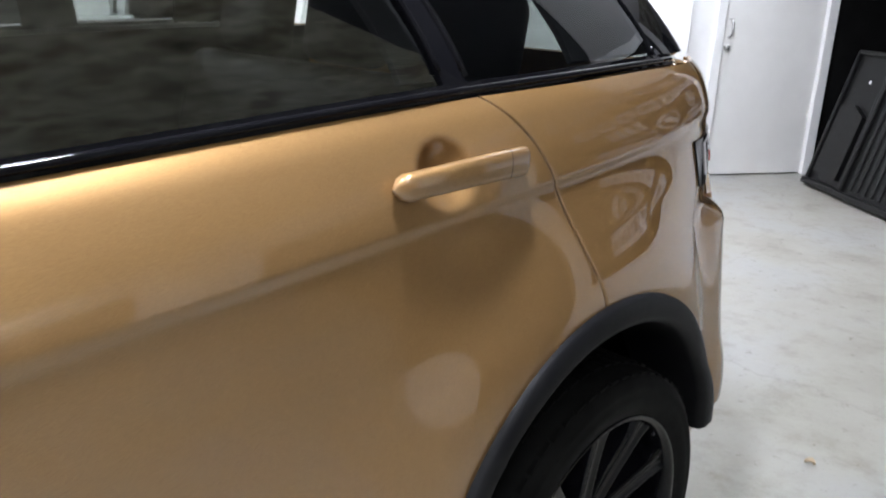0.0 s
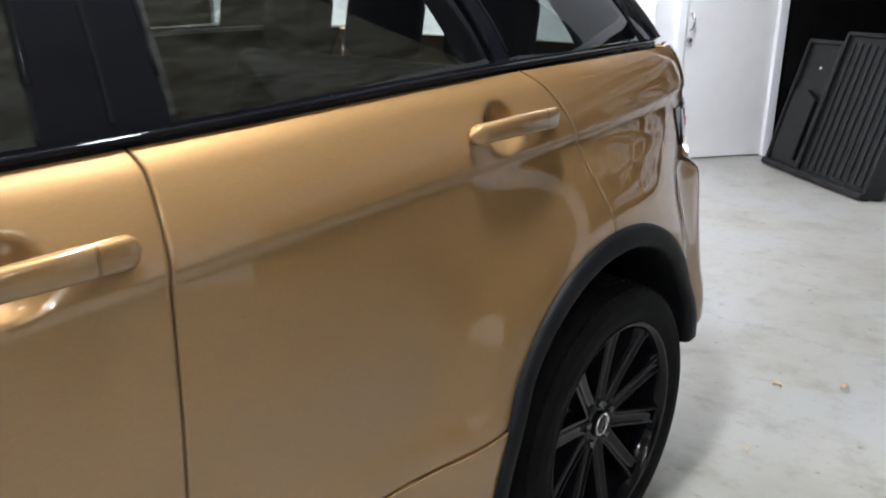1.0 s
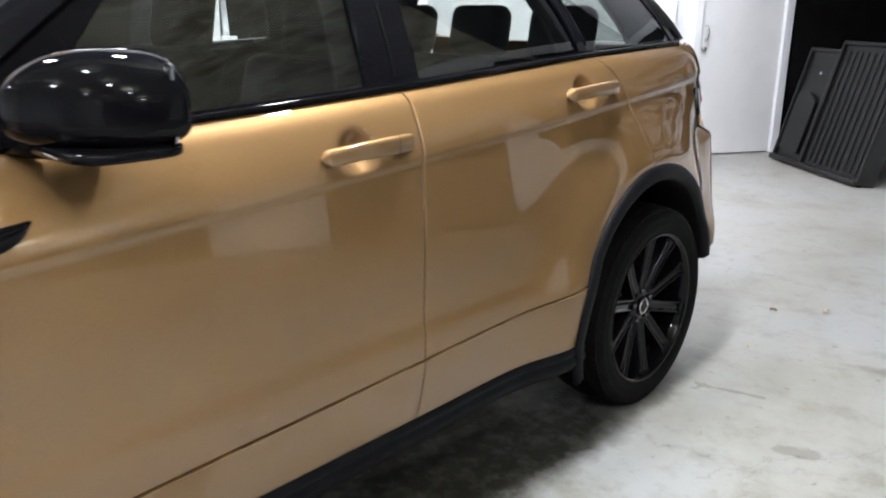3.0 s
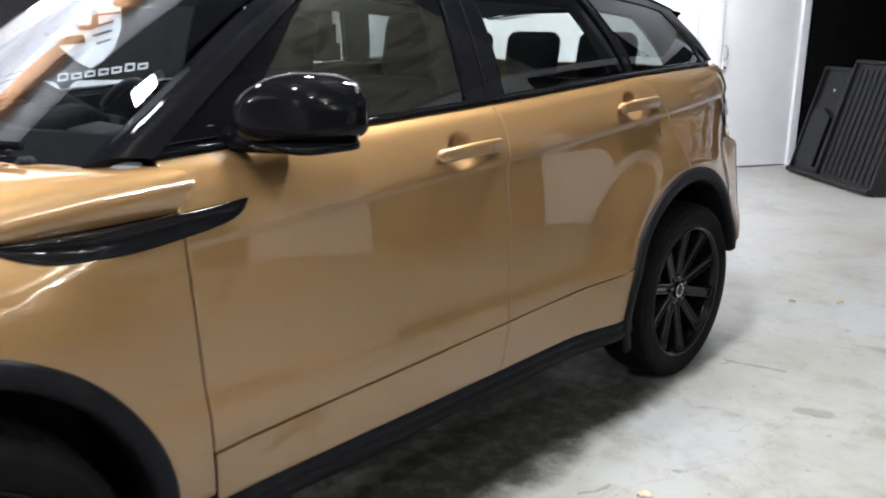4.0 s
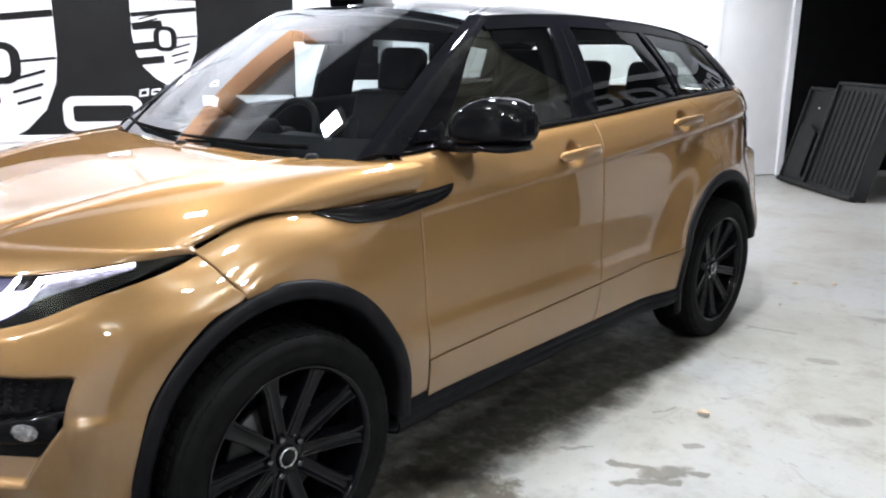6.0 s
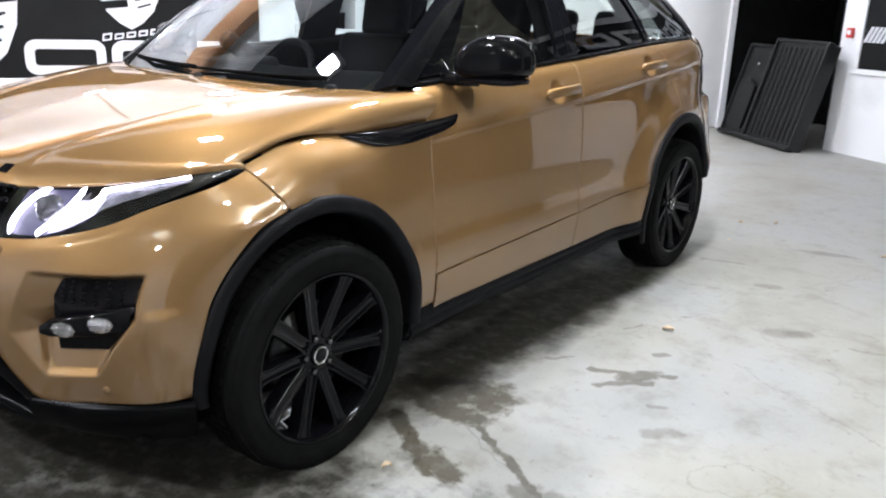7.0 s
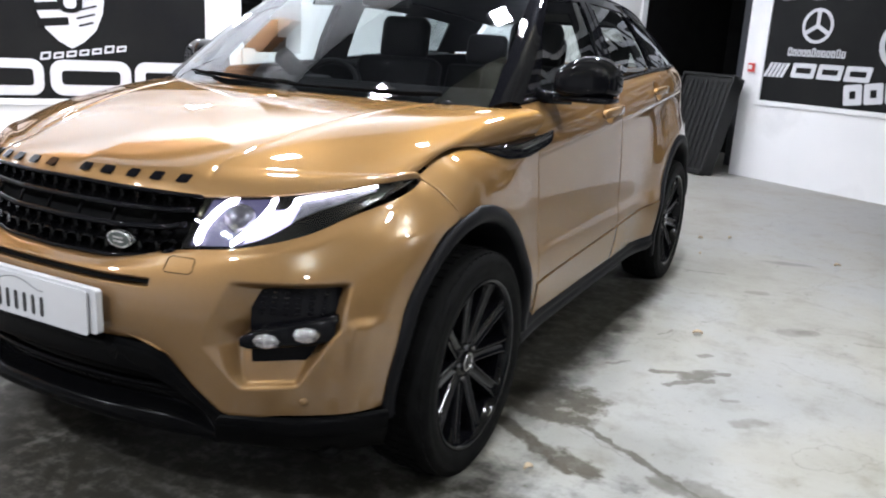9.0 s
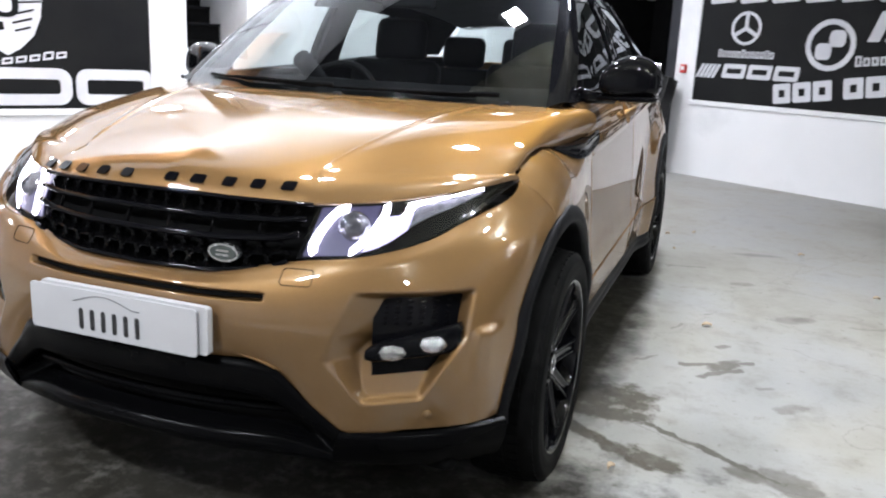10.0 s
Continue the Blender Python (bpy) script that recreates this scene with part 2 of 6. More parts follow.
    vor.feature = "DISTANCE_TO_EDGE"
    warp = nt.nodes.new("ShaderNodeVectorMath")
    warp.operation = "MULTIPLY_ADD"
    link(nt, mid.outputs[1], warp.inputs[0])
    warp.inputs[1].default_value = (0.25, 0.25, 0.25)
    link(nt, co, warp.inputs[2])
    link(nt, warp.outputs[0], vor.inputs["Vector"])
    crack = ramp(nt, vor.outputs[0], [(0.0, (0.45, 0.44, 0.42)), (0.004, (1, 1, 1))])
    m2 = nt.nodes.new("ShaderNodeMix")
    m2.data_type, m2.blend_type = "RGBA", "MULTIPLY"
    m2.inputs[0].default_value = 0.28
    link(nt, st.outputs[2], m2.inputs[6])
    link(nt, crack.outputs[0], m2.inputs[7])
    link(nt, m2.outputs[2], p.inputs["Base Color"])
    rr = ramp(nt, mid.outputs[0], [(0.3, (0.38, 0.38, 0.38)), (0.7, (0.62, 0.62, 0.62))])
    link(nt, rr.outputs[0], p.inputs["Roughness"])
    p.inputs["Specular IOR Level"].default_value = 0.25
    bump_into(nt, p, fine.outputs[0], 0.12, 0.004)
    return m


def mottled_material():
    """Bare old plaster on the ceiling: olive and brown patches."""
    m, nt, p = nodes_of("bare_plaster")
    co = nt.nodes.new("ShaderNodeTexCoord").outputs["Object"]
    big, mid = noise_node(nt, 1.3, 7, 0.65, co), noise_node(nt, 9, 6, 0.7, co)
    r = ramp(nt, big.outputs[0], [(0.30, (0.14, 0.12, 0.085)), (0.42, (0.46, 0.44, 0.33)), (0.52, (0.72, 0.71, 0.58)), (0.60, (0.36, 0.32, 0.22)), (0.72, (0.20, 0.16, 0.11))])
    grit = ramp(nt, mid.outputs[0], [(0.35, (0.45, 0.44, 0.42)), (0.62, (1.0, 1.0, 1.0))])
    mx = nt.nodes.new("ShaderNodeMix")
    mx.data_type, mx.blend_type = "RGBA", "MULTIPLY"
    mx.inputs[0].default_value = 0.8
    link(nt, r.outputs[0], mx.inputs[6])
    link(nt, grit.outputs[0], mx.inputs[7])
    link(nt, mx.outputs[2], p.inputs["Base Color"])
    p.inputs["Roughness"].default_value = 0.9
    bump_into(nt, p, mid.outputs[0], 0.5, 0.02)
    return m


def wall_material():
    """White-painted blockwork with scuffs and a little dirt."""
    m, nt, p = nodes_of("white_wall_paint")
    co = nt.nodes.new("ShaderNodeTexCoord").outputs["Object"]
    big, mid = noise_node(nt, 1.1, 6, 0.6, co), noise_node(nt, 40, 4, 0.6, co)
    r = ramp(nt, big.outputs[0], [(0.28, (0.66, 0.66, 0.67)), (0.5, (0.80, 0.80, 0.81)), (0.75, (0.77, 0.77, 0.78))])
    link(nt, r.outputs[0], p.inputs["Base Color"])
    p.inputs["Roughness"].default_value = 0.55
    bump_into(nt, p, mid.outputs[0], 0.12, 0.006)
    return m


GOLD = paint_material()
GLOSS_BLACK = surface("gloss_black", (0.003, 0.003, 0.004), (0.005, 0.005, 0.006), 0.025, bump=0.0, rvar=0.01, spec=0.12)
SATIN_BLACK = surface("satin_black_plastic", (0.004, 0.004, 0.005), (0.008, 0.008, 0.009), 0.5, scale=14, fine=400, bump=0.06, spec=0.08)
INTAKE_BLACK = surface("intake_black", (0.0015, 0.0015, 0.002), (0.003, 0.003, 0.003), 0.22, scale=14, fine=300, bump=0.02, spec=0.06)
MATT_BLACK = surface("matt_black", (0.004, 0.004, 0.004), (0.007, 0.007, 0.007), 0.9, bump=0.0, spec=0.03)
RUBBER = surface("tyre_rubber", (0.004, 0.004, 0.004), (0.008, 0.008, 0.008), 0.6, scale=20, fine=300, bump=0.05, spec=0.03)
RIM = surface("black_alloy", (0.002, 0.002, 0.003), (0.004, 0.004, 0.005), 0.03, bump=0.0, rvar=0.015, spec=0.18)
STEEL = surface("bright_steel", (0.55, 0.55, 0.56), (0.7, 0.7, 0.7), 0.25, metal=1.0, bump=0.0)
NUT_STEEL = surface("nut_steel", (0.10, 0.10, 0.11), (0.18, 0.18, 0.19), 0.22, metal=1.0, bump=0.0)
DULL_STEEL = surface("dull_steel", (0.05, 0.05, 0.05), (0.08, 0.08, 0.08), 0.5, metal=1.0, bump=0.05)
TRIM_GREY = surface("interior_trim", (0.004, 0.004, 0.005), (0.008, 0.008, 0.008), 0.7, fine=200, bump=0.02, spec=0.1)
LEATHER = surface("dark_leather", (0.002, 0.002, 0.0025), (0.005, 0.005, 0.005), 0.55, fine=150, bump=0.02, spec=0.08)
HEADLINER = surface("headlining_cloth", (0.05, 0.05, 0.05), (0.07, 0.07, 0.068), 0.9, fine=250, bump=0.1)
GLASS_FRONT = glass_material("windscreen_glass", (0.74, 0.81, 0.83), 0.0, 0.075)
GLASS_SIDE = glass_material("side_glass", (0.86, 0.90, 0.87), 0.0, 0.115)
GLASS_DARK = glass_material("privacy_glass", (0.78, 0.82, 0.79), 0.0, 0.135)
GLASS_TAIL = glass_material("dark_privacy_glass", (0.28, 0.31, 0.30), 0.0, 0.14)
GLASS_CLEAR = glass_material("lamp_cover", (0.93, 0.94, 0.96))
LED = glow("lit_lamp", (0.88, 0.85, 1.0), 11.0)
LED_SOFT = glow("lit_lamp_soft", (0.70, 0.65, 1.0), 1.5, 0.05)
LAMP_DIM = glow("lamp_dim", (0.5, 0.47, 1.0), 0.15, 0.03)
LAMP_GREY = surface("lamp_silver", (0.05, 0.05, 0.06), (0.17, 0.17, 0.20), 0.3, metal=0.8, scale=40, fine=200, bump=0.3)
LENS = surface("projector_lens", (0.10, 0.10, 0.12), (0.16, 0.16, 0.19), 0.06, metal=0.6, bump=0.0, rvar=0.02)
CELL = surface("faceted_cell", (0.002, 0.002, 0.003), (0.75, 0.75, 0.80), 0.06, metal=0.95, scale=110, fine=220, bump=1.0)
CHROME = surface("lamp_reflector", (0.75, 0.75, 0.77), (0.85, 0.85, 0.87), 0.12, metal=1.0, bump=0.0)
RED_LAMP = surface("red_lamp_plastic", (0.35, 0.01, 0.015), (0.45, 0.02, 0.02), 0.12, coat=1.0, bump=0.0)
PALE_LAMP = surface("clear_lamp_plastic", (0.55, 0.53, 0.56), (0.66, 0.64, 0.66), 0.1, coat=1.0, bump=0.0)
PLATE_WHITE = surface("plate_white", (0.46, 0.46, 0.47), (0.51, 0.51, 0.52), 0.35, bump=0.02)
INK = surface("black_ink", (0.015, 0.015, 0.016), (0.02, 0.02, 0.02), 0.5, bump=0.0)
GREY_INK = surface("grey_ink", (0.2, 0.2, 0.21), (0.25, 0.25, 0.25), 0.5, bump=0.0)
WALL = wall_material()
CEIL_BOARD = surface("white_ceiling_board", (0.76, 0.76, 0.77), (0.82, 0.82, 0.83), 0.6, scale=1.5, fine=20, bump=0.0)
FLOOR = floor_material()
MOTTLED = mottled_material()
BANNER = surface("black_banner_vinyl", (0.006, 0.006, 0.007), (0.011, 0.011, 0.011), 0.55, scale=2, fine=60, bump=0.02, spec=0.12)
BANNER_WHITE = surface("white_vinyl", (0.58, 0.58, 0.62), (0.66, 0.66, 0.69), 0.45, bump=0.01)
FRAME_WHITE = surface("white_trim_paint", (0.74, 0.74, 0.75), (0.8, 0.8, 0.81), 0.4, bump=0.04)
DOOR_WHITE = surface("door_paint", (0.70, 0.695, 0.69), (0.78, 0.775, 0.77), 0.45, scale=2, fine=70, bump=0.04)
DARK_BOARD = surface("dark_board", (0.03, 0.032, 0.038), (0.05, 0.05, 0.058), 0.7, scale=3, bump=0.1)
TIMBER = surface("orange_timber", (0.74, 0.34, 0.14), (0.86, 0.46, 0.22), 0.65, scale=5, fine=60, bump=0.2)
LINER = surface("black_bed_liner", (0.002, 0.002, 0.0025), (0.005, 0.005, 0.005), 0.30, scale=8, fine=160, bump=0.2, spec=0.35)
LAMP_FACE = glow("lamp_diffuser", (1.0, 0.98, 0.95), 16.0)
RED_PLASTIC = surface("red_plastic", (0.55, 0.03, 0.03), (0.6, 0.05, 0.04), 0.35, bump=0.0)
LEAF = surface("dry_leaf", (0.42, 0.31, 0.20), (0.58, 0.47, 0.33), 0.7, scale=30, bump=0.2)
BADGE_FIELD = surface("badge_enamel", (0.045, 0.055, 0.05), (0.06, 0.07, 0.065), 0.2, bump=0.0)


# ---- mesh helpers ----
def lerp(a, b, t):
    return a + (b - a) * t


def table(xs, ys):
    """A smooth monotone curve through a few design values."""
    xs, ys = np.array(xs, float), np.array(ys, float)
    h = np.diff(xs)
    d = np.diff(ys) / h
    m = np.zeros(len(xs))
    m[0], m[-1] = d[0], d[-1]
    for k in range(1, len(xs) - 1):
        if d[k - 1] * d[k] > 0:
            w1, w2 = 2 * h[k] + h[k - 1], h[k] + 2 * h[k - 1]
            m[k] = (w1 + w2) / (w1 / d[k - 1] + w2 / d[k])

    def f(x):
        x = np.clip(np.asarray(x, float), xs[0], xs[-1])
        k = np.clip(np.searchsorted(xs, x) - 1, 0, len(xs) - 2)
        t = (x - xs[k]) / h[k]
        return ((1 + 2 * t) * (1 - t) ** 2 * ys[k] + t * (1 - t) ** 2 * h[k] * m[k]
                + t * t * (3 - 2 * t) * ys[k + 1] + t * t * (t - 1) * h[k] * m[k + 1])
    return f


def spline(pts, n):
    """n points on a Catmull-Rom curve through pts."""
    p = np.array(pts, float)
    p = np.vstack([2 * p[0] - p[1], p, 2 * p[-1] - p[-2]])
    segs = len(pts) - 1
    out = []
    for t in np.linspace(0, segs, n):
        k = min(int(t), segs - 1)
        f = t - k
        a, b, c, d = p[k:k + 4]
        out.append(0.5 * ((2 * b) + (c - a) * f + (2 * a - 5 * b + 4 * c - d) * f * f + (3 * b - a - 3 * c + d) * f ** 3))
    return np.array(out)


def relax(g, n):
    """Even out small ripples inside a grid; its edges stay."""
    g = g.copy()
    for _ in range(n):
        g[1:-1, 1:-1] = (g[:-2, 1:-1] + g[2:, 1:-1] + g[1:-1, :-2] + g[1:-1, 2:]) / 4
    return g


def loft(curves, nu, nv):
    """A grid of nu x nv points from several lengthwise curves, smooth across."""
    rows = np.array([spline(c, nu) for c in curves])
    return np.array([spline(rows[:, k], nv) for k in range(nu)])


def normals(g):
    du, dv = np.gradient(g, axis=0), np.gradient(g, axis=1)
    n = np.cross(du, dv)
    return n / np.maximum(np.linalg.norm(n, axis=2, keepdims=True), 1e-9)


def mesh(name, verts, faces, smooth=True):
    me = bpy.data.meshes.new(name)
    me.from_pydata([tuple(v) for v in verts], [], faces)
    if smooth is True:
        me.polygons.foreach_set("use_smooth", [True] * len(me.polygons))
    elif smooth:
        me.polygons.foreach_set("use_smooth", smooth)
    me.update()
    return me


def rolled(g, r):
    """Turn the four edges of a panel softly inwards."""
    for ax in (0, 1):
        n = normals(g)
        g, n = np.swapaxes(g, 0, ax), np.swapaxes(n, 0, ax)
        ends = []
        for a, b in ((0, 1), (-1, -2)):
            if ax and a:                       # the far edge lies under a trim
                ends.append((g[a],))
                continue
            step = np.linalg.norm(g[b] - g[a], axis=1, keepdims=True)
            f = np.clip(r / np.maximum(step, 1e-6), 0, 0.5)
            ends.append((g[a] - n[a] * r * 0.7, g[a] + (g[b] - g[a]) * f * 0.35 - n[a] * r * 0.2, g[a] + (g[b] - g[a]) * f))
        g = np.concatenate([np.array(ends[0]), g[1:-1], np.array(ends[1][::-1])])
        g = np.swapaxes(g, 0, ax)
    return g


def sheet(name, g, thick=0.012, away=(0, 0, 0.7), mirror=False, roll=0.0):
    """A curved panel with thickness; its face looks away from the given point."""
    g = np.array(g, float)
    if mirror:
        g = g * np.array([-1, 1, 1])
        away = (-away[0], away[1], away[2])
    n = normals(g)
    if np.sum(n * (g - np.array(away))) < 0:
        g = g[::-1]
        n = normals(g)
    if roll:
        g = rolled(g, roll)
        n = normals(g)
    a, b = g.shape[:2]
    idx = np.arange(a * b).reshape(a, b)
    quads = np.stack([idx[:-1, :-1], idx[1:, :-1], idx[1:, 1:], idx[:-1, 1:]], -1).reshape(-1, 4)
    verts, faces, smooth = [g.reshape(-1, 3)], [quads], [True] * len(quads)
    if thick:
        inner = (g - n * thick).reshape(-1, 3)
        verts.append(inner)
        faces.append(quads[:, ::-1] + a * b)
        smooth += [True] * len(quads)
        ring = np.concatenate([idx[:, 0], idx[-1, 1:], idx[-2::-1, -1], idx[0, -2:0:-1]])
        o, i = g.reshape(-1, 3)[ring], inner[ring]
        base, k = 2 * a * b, len(ring)
        verts += [o, i]
        j = np.arange(k)
        faces.append(np.stack([base + (j + 1) % k, base + j, base + k + j, base + k + (j + 1) % k], -1))
        smooth += [False] * k
    return mesh(name, np.concatenate(verts), [tuple(int(q) for q in f) for f in np.concatenate(faces)], smooth)


def finish(bm, name, smooth=False):
    bmesh.ops.recalc_face_normals(bm, faces=bm.faces[:])
    me = bpy.data.meshes.new(name)
    bm.to_mesh(me)
    bm.free()
    if smooth:
        me.polygons.foreach_set("use_smooth", [True] * len(me.polygons))
    return me


def box_bm(lo, hi, bevel=0.0, seg=2, bm=None):
    bm = bm or bmesh.new()
    r = bmesh.ops.create_cube(bm, size=1)
    c, s = (Vector(lo) + Vector(hi)) / 2, Vector(hi) - Vector(lo)
    for v in r["verts"]:
        v.co = Vector((v.co.x * s.x, v.co.y * s.y, v.co.z * s.z)) + c
    if bevel:
        es = list({e for v in r["verts"] for e in v.link_edges})
        bmesh.ops.bevel(bm, geom=es, offset=bevel, segments=seg, affect="EDGES", profile=0.5)
    return bm


def box(name, lo, hi, bevel=0.0, seg=2):
    return finish(box_bm(lo, hi, bevel, seg), name)


def prism(name, outline, d0, d1, axis="y", bevel=0.0, holes=()):
    """A flat outline (2D) pushed from d0 to d1 along an axis; holes are inner outlines of as many points as the outline."""
    def at(p, d):
        return {"y": (p[0], d, p[1]), "x": (d, p[0], p[1]), "z": (p[0], p[1], d)}[axis]
    bm = bmesh.new()
    if holes:
        k = len(outline)
        ring = [[bm.verts.new(at(p, d)) for p in o] for d in (d0, d1) for o in (outline, holes[0])]
        for j in range(k):
            n = (j + 1) % k
            bm.faces.new((ring[0][j], ring[0][n], ring[1][n], ring[1][j]))
            bm.faces.new((ring[2][j], ring[2][n], ring[3][n], ring[3][j]))
            bm.faces.new((ring[0][j], ring[0][n], ring[2][n], ring[2][j]))
            bm.faces.new((ring[1][j], ring[1][n], ring[3][n], ring[3][j]))
    else:
        a = [bm.verts.new(at(p, d0)) for p in outline]
        b = [bm.verts.new(at(p, d1)) for p in outline]
        bm.faces.new(a)
        bm.faces.new(b)
        for j in range(len(outline)):
            n = (j + 1) % len(outline)
            bm.faces.new((a[j], a[n], b[n], b[j]))
    if bevel:
        bmesh.ops.bevel(bm, geom=bm.edges[:], offset=bevel, segments=2, affect="EDGES", profile=0.5)
    return finish(bm, name)


def rounded(w, h, r, n=5, cx=0.0, cy=0.0):
    """The outline of a rounded rectangle."""
    out = []
    for sx, sy, a0 in ((1, 1, 0), (-1, 1, 90), (-1, -1, 180), (1, -1, 270)):
        for k in range(n + 1):
            a = radians(a0 + 90 * k / n)
            out.append((cx + sx * (w / 2 - r) + r * math.cos(a), cy + sy * (h / 2 - r) + r * math.sin(a)))
    return out


def revolve(name, profile, n=64, axis="x", close=False, mirror=False):
    """Turn a profile of (radius, offset) round an axis."""
    verts, faces = [], []
    s = -1 if mirror else 1
    for k in range(n):
        a = 2 * math.pi * k / n
        for r, d in profile:
            verts.append({"x": (s * d, r * math.cos(a), r * math.sin(a)), "z": (r * math.cos(a), r * math.sin(a), d)}[axis])
    m = len(profile)
    for k in range(n):
        q = (k + 1) % n
        for j in range(m if close else m - 1):
            i = (j + 1) % m
            f = (k * m + j, q * m + j, q * m + i, k * m + i)
            faces.append(f if not mirror else f[::-1])
    bm = bmesh.new()
    me = mesh("x", verts, faces)
    bm.from_mesh(me)
    bpy.data.meshes.remove(me)
    return finish(bm, name, True)


def tube(name, pts, r, n=8, closed=False):
    """A round bar along a path; r may be one radius or one for each point."""
    pts = [Vector(p) for p in pts]
    rs = r if isinstance(r, (list, tuple)) else [r] * len(pts)
    verts, faces = [], []
    up = Vector((0, 0, 1))
    for k, p in enumerate(pts):
        a, b = pts[max(k - 1, 0)], pts[min(k + 1, len(pts) - 1)]
        if closed:
            a, b = pts[k - 1], pts[(k + 1) % len(pts)]
        t = (b - a).normalized()
        ref = up if abs(t.dot(up)) < 0.95 else Vector((1, 0, 0))
        s = t.cross(ref).normalized()
        w = s.cross(t)
        for j in range(n):
            ang = 2 * math.pi * j / n
            verts.append(p + (s * math.cos(ang) + w * math.sin(ang)) * rs[k])
    m = len(pts)
    for k in range(m if closed else m - 1):
        q = (k + 1) % m
        for j in range(n):
            i = (j + 1) % n
            faces.append((k * n + j, k * n + i, q * n + i, q * n + j))
    if not closed:
        faces += [tuple(range(n))[::-1], tuple((m - 1) * n + j for j in range(n))]
    return mesh(name, verts, faces)


def part(name, me, material, parent, label=""):
    ob = new(name, me)
    if not me.materials:
        me.materials.append(material)
    ob.parent = parent
    return tagged(ob, label)


def thing(name, me, material, label, category, group="", kind="", at=None):
    ob = new(name, me)
    if me is not None and not me.materials:
        me.materials.append(material)
    if at is not None:
        ob.matrix_world = at
    return tagged(ob, label, category, group, kind)


# ---- the hall (u along the banner wall, v towards it) ----
WU, WV = -4.28, 5.69          # door wall, banner wall
PU = -3.95                    # crest wall face
EU, EV = 6.4, -6.8            # far walls behind the walk


def slab(name, lo, hi, material, label, category="wall", bevel=0.0):
    return thing(name, box(name, lo, hi, bevel), material, label, category, kind="structure", at=ROOM)


slab("floor", (WU - 3.2, EV - 0.2, -0.2), (EU + 0.2, WV + 1.8, 0.0), FLOOR, "worn grey concrete floor with oily stains, shade painted in under the car", "floor")
slab("ceiling", (WU - 3.2, EV - 0.2, CEIL), (EU + 0.2, WV + 1.8, CEIL + 0.2), MOTTLED, "bare mottled plaster ceiling in olive and brown", "ceiling")
slab("wall_north", (-2.72, WV, 0.0), (EU, WV + 0.2, CEIL), WALL, "white-painted block wall carrying a black banner")
# the recess walls share one near-black colour
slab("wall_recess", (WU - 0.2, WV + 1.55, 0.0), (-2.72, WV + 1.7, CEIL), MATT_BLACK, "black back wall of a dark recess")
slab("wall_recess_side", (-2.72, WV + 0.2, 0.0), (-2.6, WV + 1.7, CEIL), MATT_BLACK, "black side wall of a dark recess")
slab("wall_east", (EU, EV, 0.0), (EU + 0.2, WV + 0.2, CEIL), WALL, "plain white-painted wall")
slab("wall_south", (WU - 3, EV - 0.2, 0.0), (EU, EV, CEIL), WALL, "plain white-painted wall")
slab("wall_crest", (PU - 0.2, EV, 0.0), (PU, 0.38, CEIL), WALL, "white-painted wall behind the crest banner")
slab("wall_stair", (PU - 2.4, -1.0, 0.0), (PU - 2.2, 4.1, CEIL), WALL, "white wall at the head of the stair")
DV0, DV1 = 4.68, 5.575        # door opening
slab("wall_west", (WU - 0.2, 1.152, 0.0), (WU, DV0 - 0.08, CEIL), WALL, "white-painted wall beside the door")
slab("wall_over_door", (WU - 0.2, DV0 - 0.08, 2.08), (WU, WV + 1.55, CEIL), WALL, "white-painted wall over the door")
slab("wall_door_end", (WU - 0.2, DV1 + 0.06, 0.0), (WU, WV + 1.55, 2.08), MATT_BLACK, "near-black wall end of the recess")
slab("ceiling_beam", (-2.18, EV, CEIL - 0.24), (-1.64, -0.82, CEIL - 0.052), TIMBER, "orange-painted ceiling beam", "beam", 0.004)
slab("ceiling_boards", (WU - 2.4, EV, CEIL - 0.05), (-0.90, WV - 0.002, CEIL - 0.002), CEIL_BOARD, "white-boarded half of the ceiling", "ceiling")
# unseen dark slab, added only to dim what the windscreen mirrors
slab("reflection_slab", (-0.895, EV, CEIL - 0.03), (0.62, WV - 0.002, CEIL - 0.002), DARK_BOARD, "unseen dark grey slab added so the windscreen mirrors a darker ceiling", "ceiling")
shutter = thing("shutter_1", None, None, "dark brown-black slatted shutter, closed", "shutter", kind="structure", at=ROOM)
for k in range(28):
    part("slat", box("slat", (1.2, WV - 0.028, 0.004 + 0.08 * k), (2.9, WV - 0.004, 0.078 + 0.08 * k), 0.008), DARK_BOARD, shutter)
for a in (1.13, 2.9):
    part("guide", box("guide", (a, WV - 0.05, 0.0), (a + 0.07, WV, 2.3), 0.005), DARK_BOARD, shutter)
board2 = slab("dark_panelling", (4.25, WV - 0.04, 0.0), (EU, WV - 0.002, 2.3), DARK_BOARD, "dark panelling on the wall beyond the shutter")
slab("dark_panelling_east", (EU - 0.04, -1.0, 0.0), (EU - 0.002, WV - 0.05, 2.3), DARK_BOARD, "dark panelling on the far wall")

# the white door
door = thing("door_1", None, None, "white flush door standing shut in its frame", "door", kind="structure", at=ROOM)
part("door_leaf", box("door_leaf", (WU - 0.05, DV0, 0.012), (WU - 0.005, DV1, 2.03), 0.003), DOOR_WHITE, door)
for a, b, h0, h1 in ((DV0 - 0.08, DV0 - 0.004, 0, 2.1), (DV1 + 0.004, DV1 + 0.09, 0, 2.1), (DV0 - 0.08, DV1 + 0.09, 2.035, 2.11)):
    part("door_frame", box("door_frame", (WU - 0.06, a, h0), (WU + 0.03, b, h1), 0.005), FRAME_WHITE, door)
